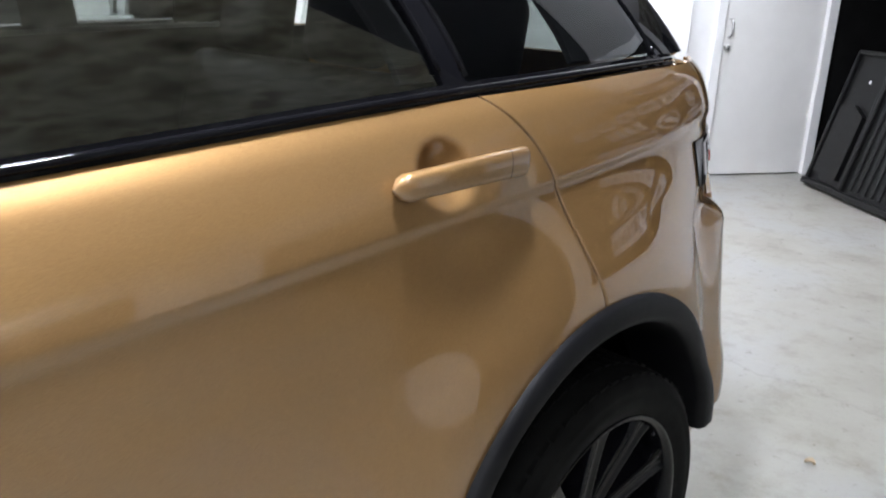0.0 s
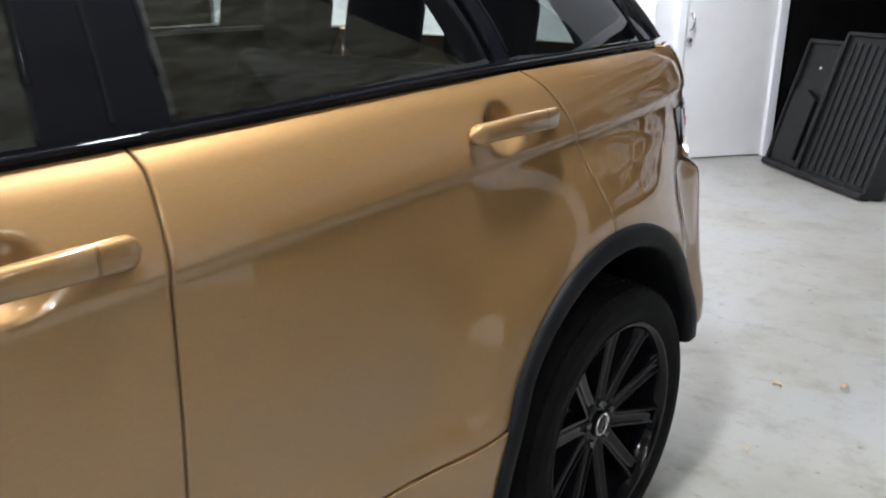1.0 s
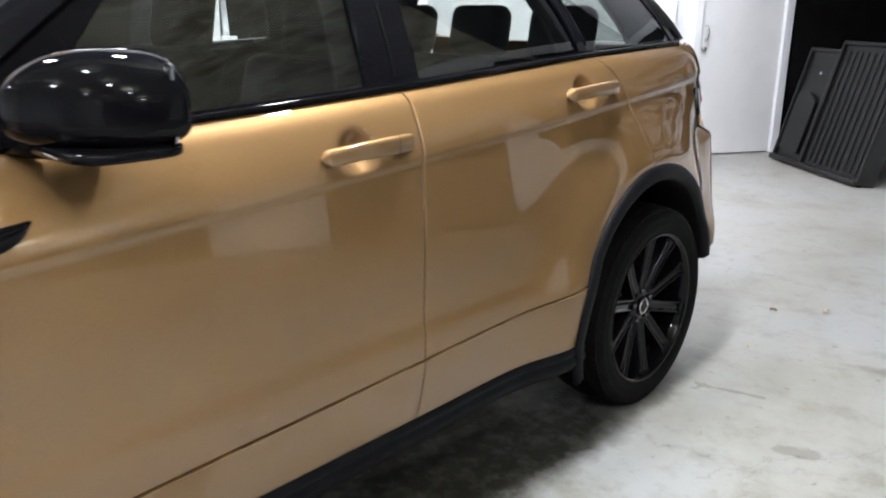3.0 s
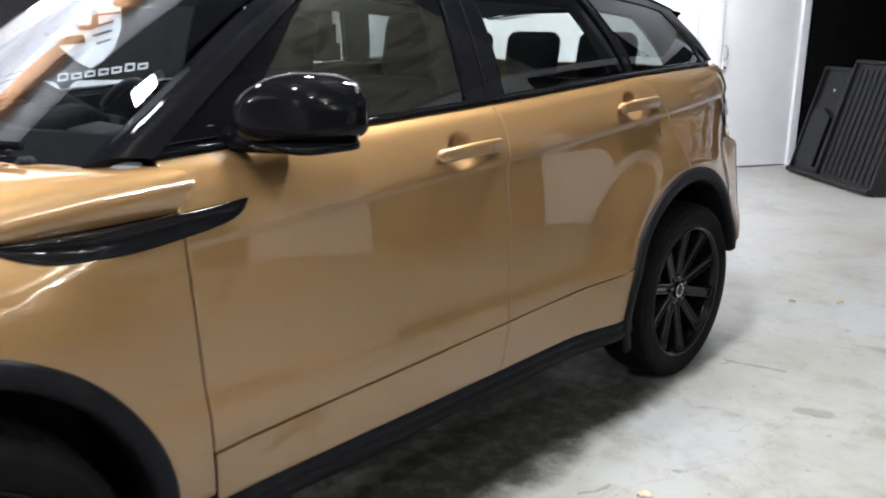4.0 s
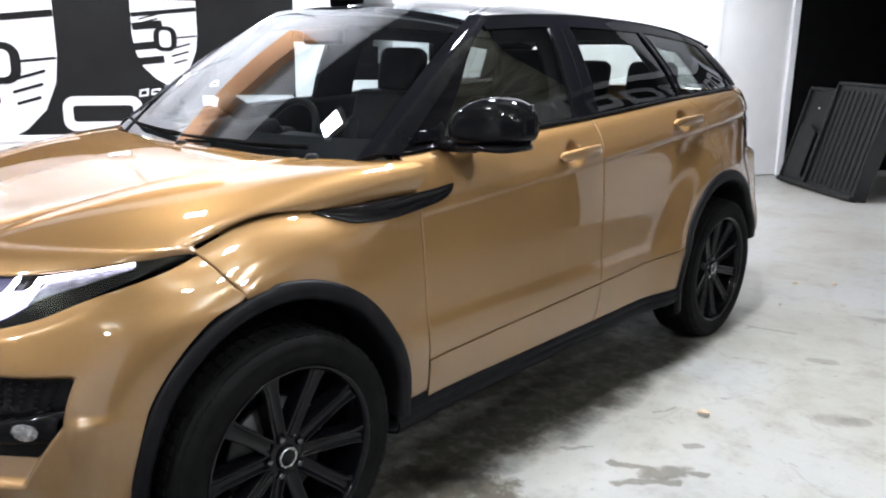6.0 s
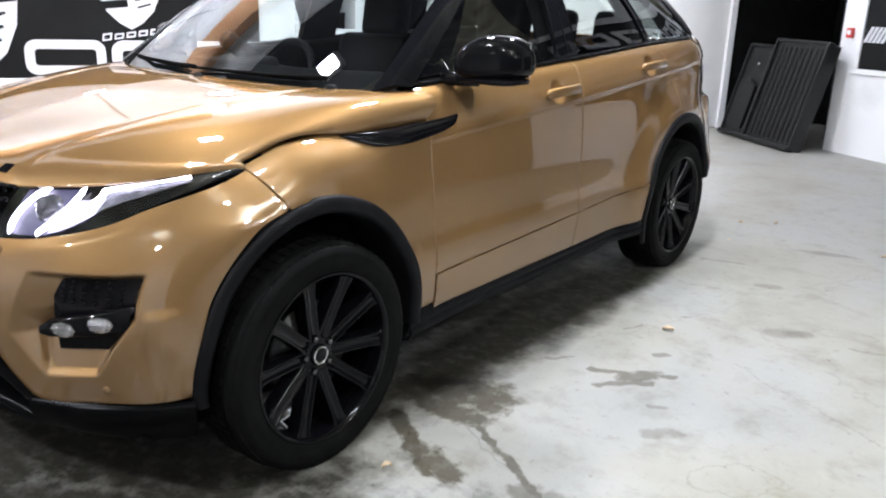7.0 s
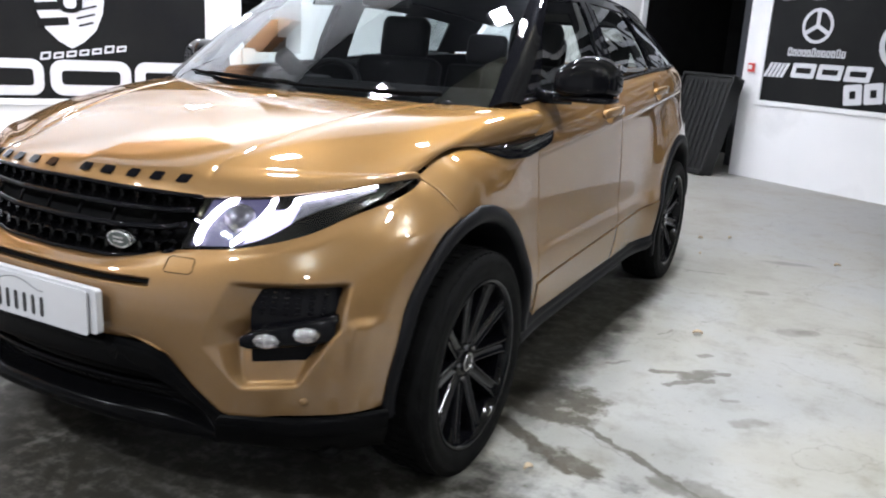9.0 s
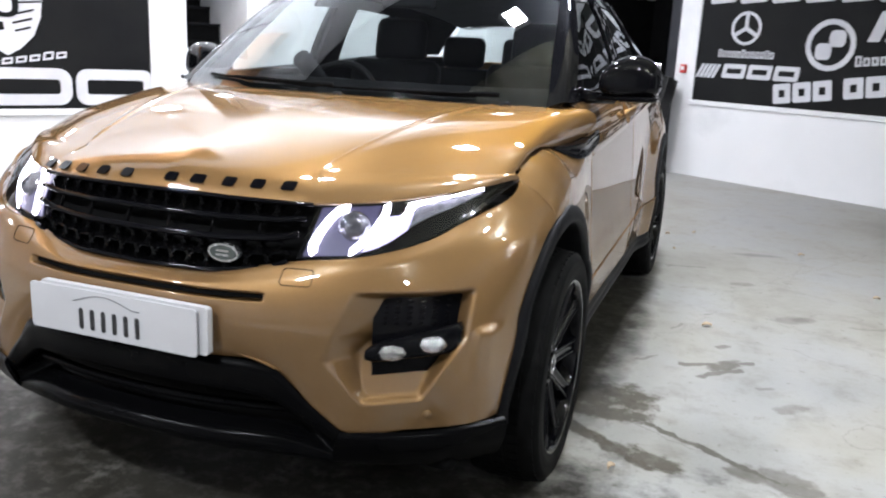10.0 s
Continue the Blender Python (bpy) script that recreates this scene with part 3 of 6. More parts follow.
hnd = part("handle", tube("handle", spline([(WU - 0.005, DV0 + 0.055, 1.08), (WU + 0.03, DV0 + 0.055, 1.09), (WU + 0.045, DV0 + 0.055, 1.14), (WU + 0.03, DV0 + 0.055, 1.20), (WU - 0.005, DV0 + 0.055, 1.21)], 16), 0.008), STEEL, door, "bright steel pull handle")
part("lock", revolve("lock", [(0.0, 0.022), (0.018, 0.022), (0.022, 0.015), (0.022, -0.002), (0.0, -0.002)], 20), STEEL, door, "round steel lock").location = (WU, DV0 + 0.05, 1.0)
slab("pilaster", (WU, 4.12, 0.0), (WU + 0.12, 4.33, CEIL), WALL, "white boxed pipe beside the door", "trim", 0.01)


def bar(parent, name, u, z, w, h, turn=0.0, face=WV, axis="v", r=0.01, material=BANNER_WHITE, deep=0.006, ring=0.0, shear=0.0):
    """A plain rounded bar (or ring) lying on a banner, w by h metres."""
    o = rounded(w, h, min(r, w / 2.01, h / 2.01))
    c, s = math.cos(radians(turn)), math.sin(radians(turn))

    def put(q):
        return [(u + (x + shear * y) * c - y * s, z + (x + shear * y) * s + y * c) for x, y in q]
    hole = (put(rounded(w - 2 * ring, h - 2 * ring, max(0.004, min(r, w / 2.01, h / 2.01) - ring * 0.8))),) if ring else ()
    if axis == "v":
        me = prism(name, put(o), face - deep, face - 0.001, "y", holes=hole)
    else:
        me = prism(name, put(o), face + 0.001, face + deep, "x", holes=hole)
    return part(name, me, material, parent)


def word(parent, u, z, w, h, n, turn=0.0, face=WV, axis="v", shear=0.0):
    """A row of n small plain blocks, w by h metres over all."""
    c, s = math.cos(radians(turn)), math.sin(radians(turn))
    step = w / n
    for k in range(n):
        a = (k + 0.5) * step - w / 2
        tall = h * (1.0 if k % 5 == 0 else 0.8)
        bar(parent, "small_block", u + a * c - (tall - h) / 2 * -s, z + a * s + (tall - h) / 2 * c, step * 0.78, tall, turn, face, axis, 0.006, ring=min(step, h) * 0.24, shear=shear)


def crest(parent, v, z, w, h, face):
    """A plain shield of bands, white on black."""
    def shield(k=1.0, dy=0.0):
        pts = [(-0.5, 0.5), (0.5, 0.5), (0.5, 0.1), (0.47, -0.1), (0.36, -0.3), (0.18, -0.44), (0, -0.52), (-0.18, -0.44), (-0.36, -0.3), (-0.47, -0.1), (-0.5, 0.1)]
        return [(v + x * w * k, z + (y + dy) * h * k) for x, y in pts]
    part("shield", prism("shield", shield(), face + 0.001, face + 0.006, "x"), BANNER_WHITE, parent)
    for a in (0.20, -0.04, -0.22):
        bar(parent, "band", v - 0.26 * w, z + a * h, 0.46 * w, 0.09 * h, 6, face + 0.006, "u", 0.01, BANNER, 0.004)
    bar(parent, "band", v + 0.25 * w, z + 0.06 * h, 0.48 * w, 0.02 * h, 6, face + 0.006, "u", 0.003, BANNER, 0.004)
    bar(parent, "band", v, z + 0.36 * h, 1.0 * w, 0.05 * h, 6, face + 0.006, "u", 0.004, BANNER, 0.004)
    for k in range(3):
        bar(parent, "antler", v + 0.22 * w, z - (0.05 + 0.09 * k) * h, (0.34 - 0.06 * k) * w, 0.022 * h, 16, face + 0.006, "u", 0.004, BANNER, 0.004)
        bar(parent, "antler", v - 0.24 * w, z + (0.30 - 0.05 * k) * h, 0.30 * w, 0.018 * h, 16, face + 0.006, "u", 0.004, BANNER, 0.004)
    part("boss", prism("boss", rounded(0.36 * w, 0.30 * h, 0.14 * w, 6, v + 0.0, z + 0.04 * h), face + 0.010, face + 0.013, "x"), BANNER, parent)
    part("boss_mark", prism("boss_mark", rounded(0.18 * w, 0.2 * h, 0.07 * w, 6, v + 0.0, z + 0.04 * h), face + 0.013, face + 0.016, "x"), BANNER_WHITE, parent)


# black banner with crests on the wall beyond the car
BV0, BV1, BZ0, BZ1 = -3.7, 0.055, 0.665, 2.02
banner = thing("crest_banner", None, None, "black wall banner with white crests in a white frame", "banner", at=ROOM)
part("sheet", box("sheet", (PU + 0.001, BV0, BZ0), (PU + 0.012, BV1, BZ1)), BANNER, banner)
for lo, hi in (((BV0 - 0.05, BZ0 - 0.05), (BV1 + 0.05, BZ0)), ((BV1, BZ0), (BV1 + 0.05, BZ1)), ((BV0 - 0.05, BZ1), (BV1 + 0.05, BZ1 + 0.05))):
    part("frame", box("frame", (PU, lo[0], lo[1]), (PU + 0.03, hi[0], hi[1]), 0.004), FRAME_WHITE, banner)
FP = PU + 0.012
LZ, LH, LW = 0.835, 0.285, 0.62       # the row of big block shapes
for k, v in enumerate((-1.55, -0.885, -0.235)):
    bar(banner, "block_shape", v, LZ, LW, LH, 0, FP, "u", 0.10 if k == 1 else 0.09, BANNER_WHITE, 0.006, 0.085 if k != 0 else 0.075)
crest(banner, -1.02, 1.42, 0.52, 0.68, FP)
word(banner, -0.93, 1.045, 0.68, 0.060, 7, 8, FP, "u", 0.3)
crest(banner, -2.29, 1.20, 0.85, 1.10, FP)

# black banner of marks on the white wall
RU0, RU1, RZ0, RZ1 = -2.44, 0.85, 0.86, 2.92
marks = thing("marks_banner", None, None, "black wall banner with white discs and bars, white frame", "banner", at=ROOM)
part("sheet", box("sheet", (RU0, WV - 0.012, RZ0), (RU1, WV - 0.001, RZ1)), BANNER, marks)
for lo, hi in (((RU0 - 0.05, RZ0 - 0.05), (RU1 + 0.05, RZ0)), ((RU0 - 0.05, RZ0), (RU0, RZ1)), ((RU1, RZ0), (RU1 + 0.05, RZ1)), ((RU0 - 0.05, RZ1), (RU1 + 0.05, RZ1 + 0.05))):
    part("frame", box("frame", (lo[0], WV - 0.03, lo[1]), (hi[0], WV, hi[1]), 0.004), FRAME_WHITE, marks)
FM = WV - 0.012


def disc(u, z, r, ring):
    return bar(marks, "ring", u, z, 2 * r, 2 * r, 0, FM, "v", r, BANNER_WHITE, 0.006, ring)


disc(-1.88, 1.65, 0.175, 0.03)
for a in (90, 210, 330):
    bar(marks, "spoke", -1.88 + 0.075 * math.cos(radians(a)), 1.65 + 0.075 * math.sin(radians(a)), 0.15, 0.04, a, FM, "v", 0.012)
word(marks, -1.85, 1.385, 0.66, 0.085, 12, 0, FM)
for k in range(5):
    bar(marks, "slash", -2.38 + 0.05 * k, 1.19, 0.035, 0.15, 0, FM, "v", 0.004, shear=0.5)
for k in range(3):
    bar(marks, "slant_block", -1.96 + 0.30 * k, 1.20, 0.27, 0.15, 0, FM, "v", 0.02, ring=0.048, shear=0.15)
disc(-0.95, 1.50, 0.25, 0.05)
for q in (45, 225):
    bar(marks, "quarter", -0.95 + 0.09 * math.cos(radians(q)), 1.50 + 0.09 * math.sin(radians(q)), 0.16, 0.16, 0, FM, "v", 0.05)
for k in range(3):
    bar(marks, "leaning_block", -1.38 + 0.21 * k, 1.00 + 0.028 * k, 0.19, 0.2, 8, FM, "v", 0.02, ring=0.062)
for k in range(5):
    bar(marks, "leaning_block", -0.66 + 0.21 * k, 1.10 + 0.028 * k, 0.19, 0.2, 8, FM, "v", 0.02, ring=0.062)
word(marks, -0.42, 1.38, 0.55, 0.10, 7, 6, FM)
for k in range(4):
    bar(marks, "slash", -0.5 + 0.16 * k, 1.68, 0.11, 0.28, 0, FM, "v", 0.01, shear=0.35)
for k in range(8):
    bar(marks, "tall_block", -2.2 + 0.36 * k, 2.03, 0.31, 0.24, 4, FM, "v", 0.03, ring=0.07)
for k in range(6):
    bar(marks, "tall_block", -2.1 + 0.5 * k, 2.55, 0.42, 0.34, 0, FM, "v", 0.05, ring=0.09)
alarm = thing("alarm_box", box("alarm_box", (-2.635, WV - 0.04, 1.15), (-2.565, WV, 1.245), 0.006), RED_PLASTIC, "small red wall-mounted alarm box", "alarm box", at=ROOM)
part("button", box("button", (-2.622, WV - 0.045, 1.18), (-2.578, WV - 0.039, 1.225), 0.003), FRAME_WHITE, alarm)

# ceiling lamps, all out of view, several of them added fill
for u, v, share, rise, drop in LAMPS_AND_FILL:
    d = bpy.data.lights.new("lamp_light", "AREA")
    d.shape, d.size, d.size_y, d.energy, d.color = "RECTANGLE", 0.17, 0.17, LAMP_W * share, (0.915, 0.962, 1.07)
    lo = new("lamp_light", d)
    lo.matrix_world = ROOM @ pose(u, v, CEIL - drop - 0.105)
    # extra upward light, added to brighten the ceiling that glass and bonnet mirror
    d2 = bpy.data.lights.new("added_uplight", "AREA")
    d2.shape, d2.size, d2.size_y, d2.energy, d2.color = "RECTANGLE", 0.22, 0.22, LAMP_W * share * rise, (0.91, 0.962, 1.06)
    new("added_uplight", d2).matrix_world = ROOM @ pose(u, v, CEIL - drop + 0.015, 180)
    fx = thing("ceiling_lamp", None, None, "square white flood lamp, lit, under the ceiling; some are added fill", "lamp", "ceiling lamps", at=ROOM @ pose(u, v, CEIL - drop))
    part("housing", box("housing", (-0.11, -0.11, -0.09), (0.11, 0.11, 0.0), 0.01), FRAME_WHITE, fx)
    part("diffuser", box("diffuser", (-0.085, -0.085, -0.098), (0.085, 0.085, -0.0905)), LAMP_FACE, fx)
    for dx in (-0.09, 0.09):
        part("hanger", tube("hanger", [(dx, 0, -0.001), (dx, 0, drop)], 0.006), DULL_STEEL, fx)


# ---- the car: shape rules ----
car = thing("car", None, None, "bronze-gold compact off-road car with black roof, headlamps lit", "car")
XM = table([-1.95, -1.75, -1.55, -1.3, -1.0, -0.75, 0.0, 0.3, 0.9, 1.3, 1.6, 1.8, 1.95, 2.06], [0.74, 0.86, 0.905, 0.925, 0.915, 0.905, 0.912, 0.915, 0.913, 0.912, 0.893, 0.855, 0.78, 0.66])
ZBELT = table([-1.0, -0.785, 0.285, 1.126, 1.65, 1.95], [1.09, 1.10, 1.152, 1.200, 1.217, 1.22])
HOODLINE = table([-1.50, -1.35, -1.2, -1.1, -0.95, -0.78], [0.932, 0.978, 0.990, 0.985, 0.988, 0.999])
HANDLES = ((0.078, 1.037), (0.975, 1.105))
AXLES = (-1.33, 1.33)
R_TYRE, R_ARCH = 0.352, 0.475
DOOR = table([0.20, 0.33, 0.45, 0.52, 0.56, 0.61, 0.66, 0.75, 0.85, 0.95, 1.10], [-0.065, -0.020, -0.004, 0.0, -0.002, -0.010, -0.0135, -0.017, -0.0245, -0.0335, -0.049])


def smooth01(t):
    t = np.clip(t, 0, 1)
    return t * t * (3 - 2 * t)


def flank(y, z):
    """Half-width of the body side at y, z."""
    y, z = np.asarray(y, float), np.asarray(z, float)
    zc, zb, w = 0.975 + 0.066 * y + 0.004 * y * y, ZBELT(y), XM(y)
    low = w + DOOR(np.minimum(z, zc))
    k = np.clip((z - zc) / np.maximum(zb - zc, 0.02), 0, 1.3)
    x = low + 0.004 * smooth01((z - zc + 0.004) / 0.012) * smooth01((y + 0.98) / 0.12) - (0.105 + DOOR(zc)) * k ** 1.5 * (1 - 0.18 * smooth01((y - 0.9) / 0.4))
    for yc in AXLES:
        r = np.hypot(y - yc, z - 0.36)
        x = x + (0.010 if yc < 0 else 0.046) * np.exp(-((r - (0.475 if yc < 0 else 0.48)) / (0.12 if yc < 0 else 0.155)) ** 2) * smooth01((zc + 0.02 - z) / 0.12)
    R = 0.150 + 0.024 * smooth01((-1.30 - y) / 0.22)
    h = np.clip((z - HOODLINE(y)) / R + 0.85, 0, 0.92)
    x = x - R * (1 - np.sqrt(1 - h * h)) * smooth01((-0.92 - y) / 0.25)
    x = x + 0.055 * smooth01((y - 1.72) / 0.22) * smooth01((0.93 - z) / 0.05)
    x = x - 0.010 * np.clip((z - zb + 0.036) / 0.036, 0, 1) ** 2 * smooth01((y + 0.9) / 0.1)
    for yh, zh in HANDLES:
        r2 = ((y - yh) / 0.056) ** 2 + ((z - zh) / 0.050) ** 2
        x = x - 0.030 * np.clip(1 - r2, 0, 1) ** 1.3
    return x


def bounds(f):
    return f if callable(f) else (lambda q: f + 0 * q)


def side_grid(y0, y1, z0, z1, nu, nv, off=0.0, shape=flank):
    """A patch of the flank; each of the four bounds is a number or a curve of the other coordinate."""
    fy, fz = [bounds(y0), bounds(y1)], [bounds(z0), bounds(z1)]
    A, B = np.meshgrid(np.linspace(0, 1, nu), np.linspace(0, 1, nv), indexing="ij")
    Z = lerp(0.5, 1.0, B)
    for _ in range(10):
        Y = lerp(fy[0](Z), fy[1](Z), A)
        Z = lerp(fz[0](Y), fz[1](Y), B)
    return np.stack([shape(Y, Z) + off, Y, Z], -1)


def arch_z(yc, r, low):
    return lambda y: np.maximum(0.36 + np.sqrt(np.maximum(r * r - (np.asarray(y) - yc) ** 2, 0)), bounds(low)(y))


def both(g):
    """The right half of a form and its mirror image as one grid, centre line first."""
    return np.concatenate([(g * np.array([-1, 1, 1]))[::-1][:-1], g])


GAP = 0.0018
GAP_F = table([0.2, 0.47, 1.0, 1.12], [-0.750, -0.760, -0.773, -0.785])
GAP_B = table([0.2, 0.51, 1.05, 1.12, 1.16], [0.205, 0.238, 0.272, 0.275, 0.262])
GAP_Q = table([0.82, 0.88, 0.97, 1.04, 1.10, 1.146, 1.187, 1.215], [1.298, 1.285, 1.245, 1.217, 1.187, 1.153, 1.107, 1.055])
LOW = table([-0.8, 0.25, 0.75, 1.0], [0.463, 0.508, 0.530, 0.56])
SILL = table([-0.9, 1.0], [0.335, 0.36])
XT = table([-0.35, -0.15, 0.35, 0.9, 1.36, 1.6, 1.85], [0.60, 0.615, 0.625, 0.615, 0.585, 0.56, 0.53])
ZT = table([-0.35, -0.15, 0.35, 0.9, 1.36, 1.6, 1.85], [1.505, 1.525, 1.543, 1.53, 1.50, 1.472, 1.435])


def cabin(y, z):
    """Half-width of the glasshouse at y, z."""
    k = np.clip((z - ZBELT(y)) / (ZT(y) - ZBELT(y)), -0.3, 1.2)
    return lerp(XM(y) - 0.112, XT(y), k) + 0.018 * np.clip(k * (1 - k), 0, 1) * 4


# lengthwise curves of the front, centre to side
U_LINE = [(0, -2.045, 0.712), (0.2, -2.036, 0.717), (0.34, -2.002, 0.733), (0.405, -1.992, 0.764), (0.55, -1.945, 0.778), (0.68, -1.835, 0.813), (0.76, -1.70, 0.873), (0.808, -1.49, 0.927)]
H_LINE = [(0, -1.965, 0.893), (0.2, -1.958, 0.891), (0.35, -1.934, 0.889), (0.423, -1.915, 0.888), (0.56, -1.835, 0.897), (0.68, -1.73, 0.913), (0.76, -1.62, 0.926), (0.808, -1.49, 0.934)]

for mir in (False, True):
    s = -1 if mir else 1
    # painted side panels
    g = side_grid(lambda z: -1.42 - 0.64 * (z - 0.82) + 0.001, lambda z: GAP_F(z) - GAP, arch_z(-1.32, 0.468, SILL), HOODLINE, 80, 30)
    part("front_fender", sheet("front_fender", g, 0.014, mirror=mir, roll=0.003), GOLD, car)
    g = side_grid(lambda z: GAP_F(z) + GAP, lambda z: GAP_B(z) - GAP, lambda y: LOW(y) + GAP, ZBELT, 110, 84)
    fdoor = part("front_door", sheet("front_door", g, 0.016, mirror=mir, roll=0.003), GOLD, car)
    g = side_grid(lambda z: GAP_B(z) + GAP, lambda z: GAP_Q(z) - GAP, lambda y: np.maximum(LOW(y) + GAP, arch_z(1.33, R_ARCH, 0.5)(y) * (np.asarray(y) > 0.86)), ZBELT, 110, 84)
    rdoor = part("rear_door", sheet("rear_door", g, 0.016, mirror=mir, roll=0.003), GOLD, car)
    g = side_grid(lambda z: GAP_Q(z) + GAP, 1.97, arch_z(1.33, R_ARCH, 0.47), ZBELT, 80, 60)
    part("rear_fender", sheet("rear_fender", g, 0.014, mirror=mir, roll=0.003), GOLD, car)
    g = side_grid(lambda z: GAP_F(z) + GAP, lambda z: GAP_B(z) - GAP, SILL, lambda y: LOW(y) - GAP, 30, 12, 0.004)
    part("lower_panel", sheet("lower_panel", g, 0.02, mirror=mir, roll=0.003), GOLD, fdoor)
    g = side_grid(lambda z: GAP_B(z) + GAP, lambda z: 0.862 + 0.045 * (z - 0.36) / 0.17, SILL, lambda y: LOW(y) - GAP, 30, 12, 0.004)
    part("lower_panel", sheet("lower_panel", g, 0.02, mirror=mir, roll=0.003), GOLD, rdoor)

    # black sill, rolled under
    ys = np.linspace(-0.90, 0.92, 40)
    prof = [(-0.008, 0.022), (0.002, 0.002), (0.010, -0.010), (0.012, -0.022), (0.006, -0.030), (0.014, -0.036), (0.014, -0.056), (0.002, -0.074), (-0.05, -0.090), (-0.16, -0.092)]
    g = np.array([[(float(flank(y, 0.34)) + dx, y, float(SILL(y)) + dz) for dx, dz in prof] for y in ys])
    part("sill", sheet("sill", g, 0.01, mirror=mir), SATIN_BLACK, car, "satin black plastic sill")

    # wheel-arch cladding
    for yc, a0, a1, h in ((-1.33, -5, 186, 1.02), (1.33, 10, 196, 1.035)):
        rows, ya, ra = [], (yc + 0.010 if yc < 0 else yc), (0.986 if yc < 0 else 1.0)
        for a in np.radians(np.linspace(a0, a1, 72)):
            row = []
            for r, dx in ((0.478, -0.004), (0.477, 0.008), (0.470, 0.014), (0.440, 0.016), (0.428, 0.010), (0.424, -0.004), (0.422, -0.16)):
                rr = r * ra * (1 + (h - 1) * max(0, math.sin(a)) ** 2)
                if yc < 0:
                    rr = rr * (1 - 0.10 * max(0.0, -math.cos(a)) ** 1.5) - (0.007 if r > 0.46 else 0) * float(smooth01((math.degrees(a) - 92) / 2))
                y, z = ya + rr * math.cos(a) * (1.0 if yc > 0 else 1.0), 0.36 + rr * math.sin(a)
                base = float(flank(max(min(y, 1.9), -1.80), max(z, 0.36)))
                
                row.append((base + dx, y, z))
            rows.append(row)
        part("arch_cladding", sheet("arch_cladding", np.array(rows), 0.0, away=(0, yc, 0.36), mirror=mir), SATIN_BLACK, car, "satin black plastic wheel-arch edging")
        rows = [[(x * 1.0, yc + 0.455 * math.cos(a), 0.36 + 0.455 * math.sin(a)) for x in (0.42, 0.55, 0.68, 0.80)] for a in np.radians(np.linspace(-4 if yc < 0 else 12, 184, 40))]
        part("wheel_housing", sheet("wheel_housing", np.array(rows), 0.0, away=(0.6, yc, 3), mirror=mir), MATT_BLACK, car)
        part("housing_wall", box("housing_wall", (s * 0.40 - 0.01, yc - 0.46, 0.2), (s * 0.40 + 0.01, yc + 0.46, 0.84)), MATT_BLACK, car)

    part("door_top_trim", tube("door_top_trim", [(s * (float(cabin(y, ZBELT(y))) - 0.030), y, float(ZBELT(y)) - 0.006) for y in np.linspace(-0.70, 1.62, 24)], 0.014, 10), TRIM_GREY, car)
    # inner shell behind the shut lines and the door trims
    g = side_grid(-1.40, 1.93, lambda y: np.maximum(arch_z(-1.33, 0.46, 0.28)(y), arch_z(1.33, 0.46, 0.28)(y)), lambda y: np.minimum(ZBELT(y), np.where(np.asarray(y) < -0.8, HOODLINE(y), 9)) - 0.004, 90, 14, -0.045)
    part("inner_shell", sheet("inner_shell", g, 0.01, mirror=mir), GOLD, car)
    g = side_grid(-0.78, 1.90, lambda y: np.maximum(0.32, arch_z(1.33, 0.47, 0.28)(y)), lambda y: ZBELT(y) - 0.002, 60, 10, -0.066)
    part("door_lining", sheet("door_lining", g, 0.006, mirror=mir), TRIM_GREY, car, "black door lining")

    # side vent blade
    vt = table([-1.140, -1.068, -0.958, -0.778, -0.688, -0.610], [0.983, 0.986, 0.989, 0.998, 1.002, 1.009])
    vb = table([-1.140, -1.018, -0.908, -0.765, -0.663, -0.628, -0.610], [0.981, 0.944, 0.940, 0.951, 0.968, 0.985, 1.007])
    rows = []
    for y in np.concatenate([np.linspace(-1.140, -0.688, 30), np.linspace(-0.678, -0.610, 14)]):
        z0, z1 = float(vb(y)), float(vt(y))
        xa, xb = float(flank(y, z0)), lerp(float(flank(y, z1)), float(flank(y, z0)), 0.35)
        rows.append([(lerp(xa, xb, q) + o, y, lerp(z0, z1, q)) for q, o in ((0, -0.01), (0.0, 0.004), (0.05, 0.007), (0.12, 0.007), (0.14, 0.004), (0.5, 0.004), (0.86, 0.004), (0.88, 0.007), (0.97, 0.007), (1, 0.005), (1, -0.03))])
    part("side_vent", sheet("side_vent", np.array(rows), 0.0, mirror=mir), GLOSS_BLACK, car, "gloss black side vent blade")

    # door handles
    for (yh, zh), dr in zip(HANDLES, (fdoor, rdoor)):
        rows = []
        for t in np.linspace(0, 1, 30):
            y = yh - 0.112 + 0.267 * t
            z = zh - 0.003 + 0.010 * t + 0.006 * math.sin(math.pi * t)
            e = min(1.0, (t * (1 - t) * 16) ** 0.5)
            hx, hz = 0.012 * e + 0.001, (0.017 + 0.004 * t) * e + 0.001
            xc = float(flank(yh - 0.14, zh)) * (1 - t) + float(flank(yh + 0.17, zh + 0.01)) * t + 0.014 + 0.016 * math.sin(math.pi * t)
            rows.append([(xc + hx * np.sign(math.cos(a)) * abs(math.cos(a)) ** 0.6, y, z + hz * np.sign(math.sin(a)) * abs(math.sin(a)) ** 0.6) for a in np.linspace(0, 2 * math.pi, 21)])
        hd = part("door_handle", sheet("door_handle", np.array(rows[:23]), 0.0, away=(0.9, yh, zh), mirror=mir), GOLD, dr)
        part("handle_cap", sheet("handle_cap", np.array([[tuple(lerp(np.array(p), np.array(q), 0.22)) for p, q in zip(rows[22], rows[23])]] + rows[23:]), 0.0, away=(0.9, yh + 0.14, zh), mirror=mir), GOLD, hd)
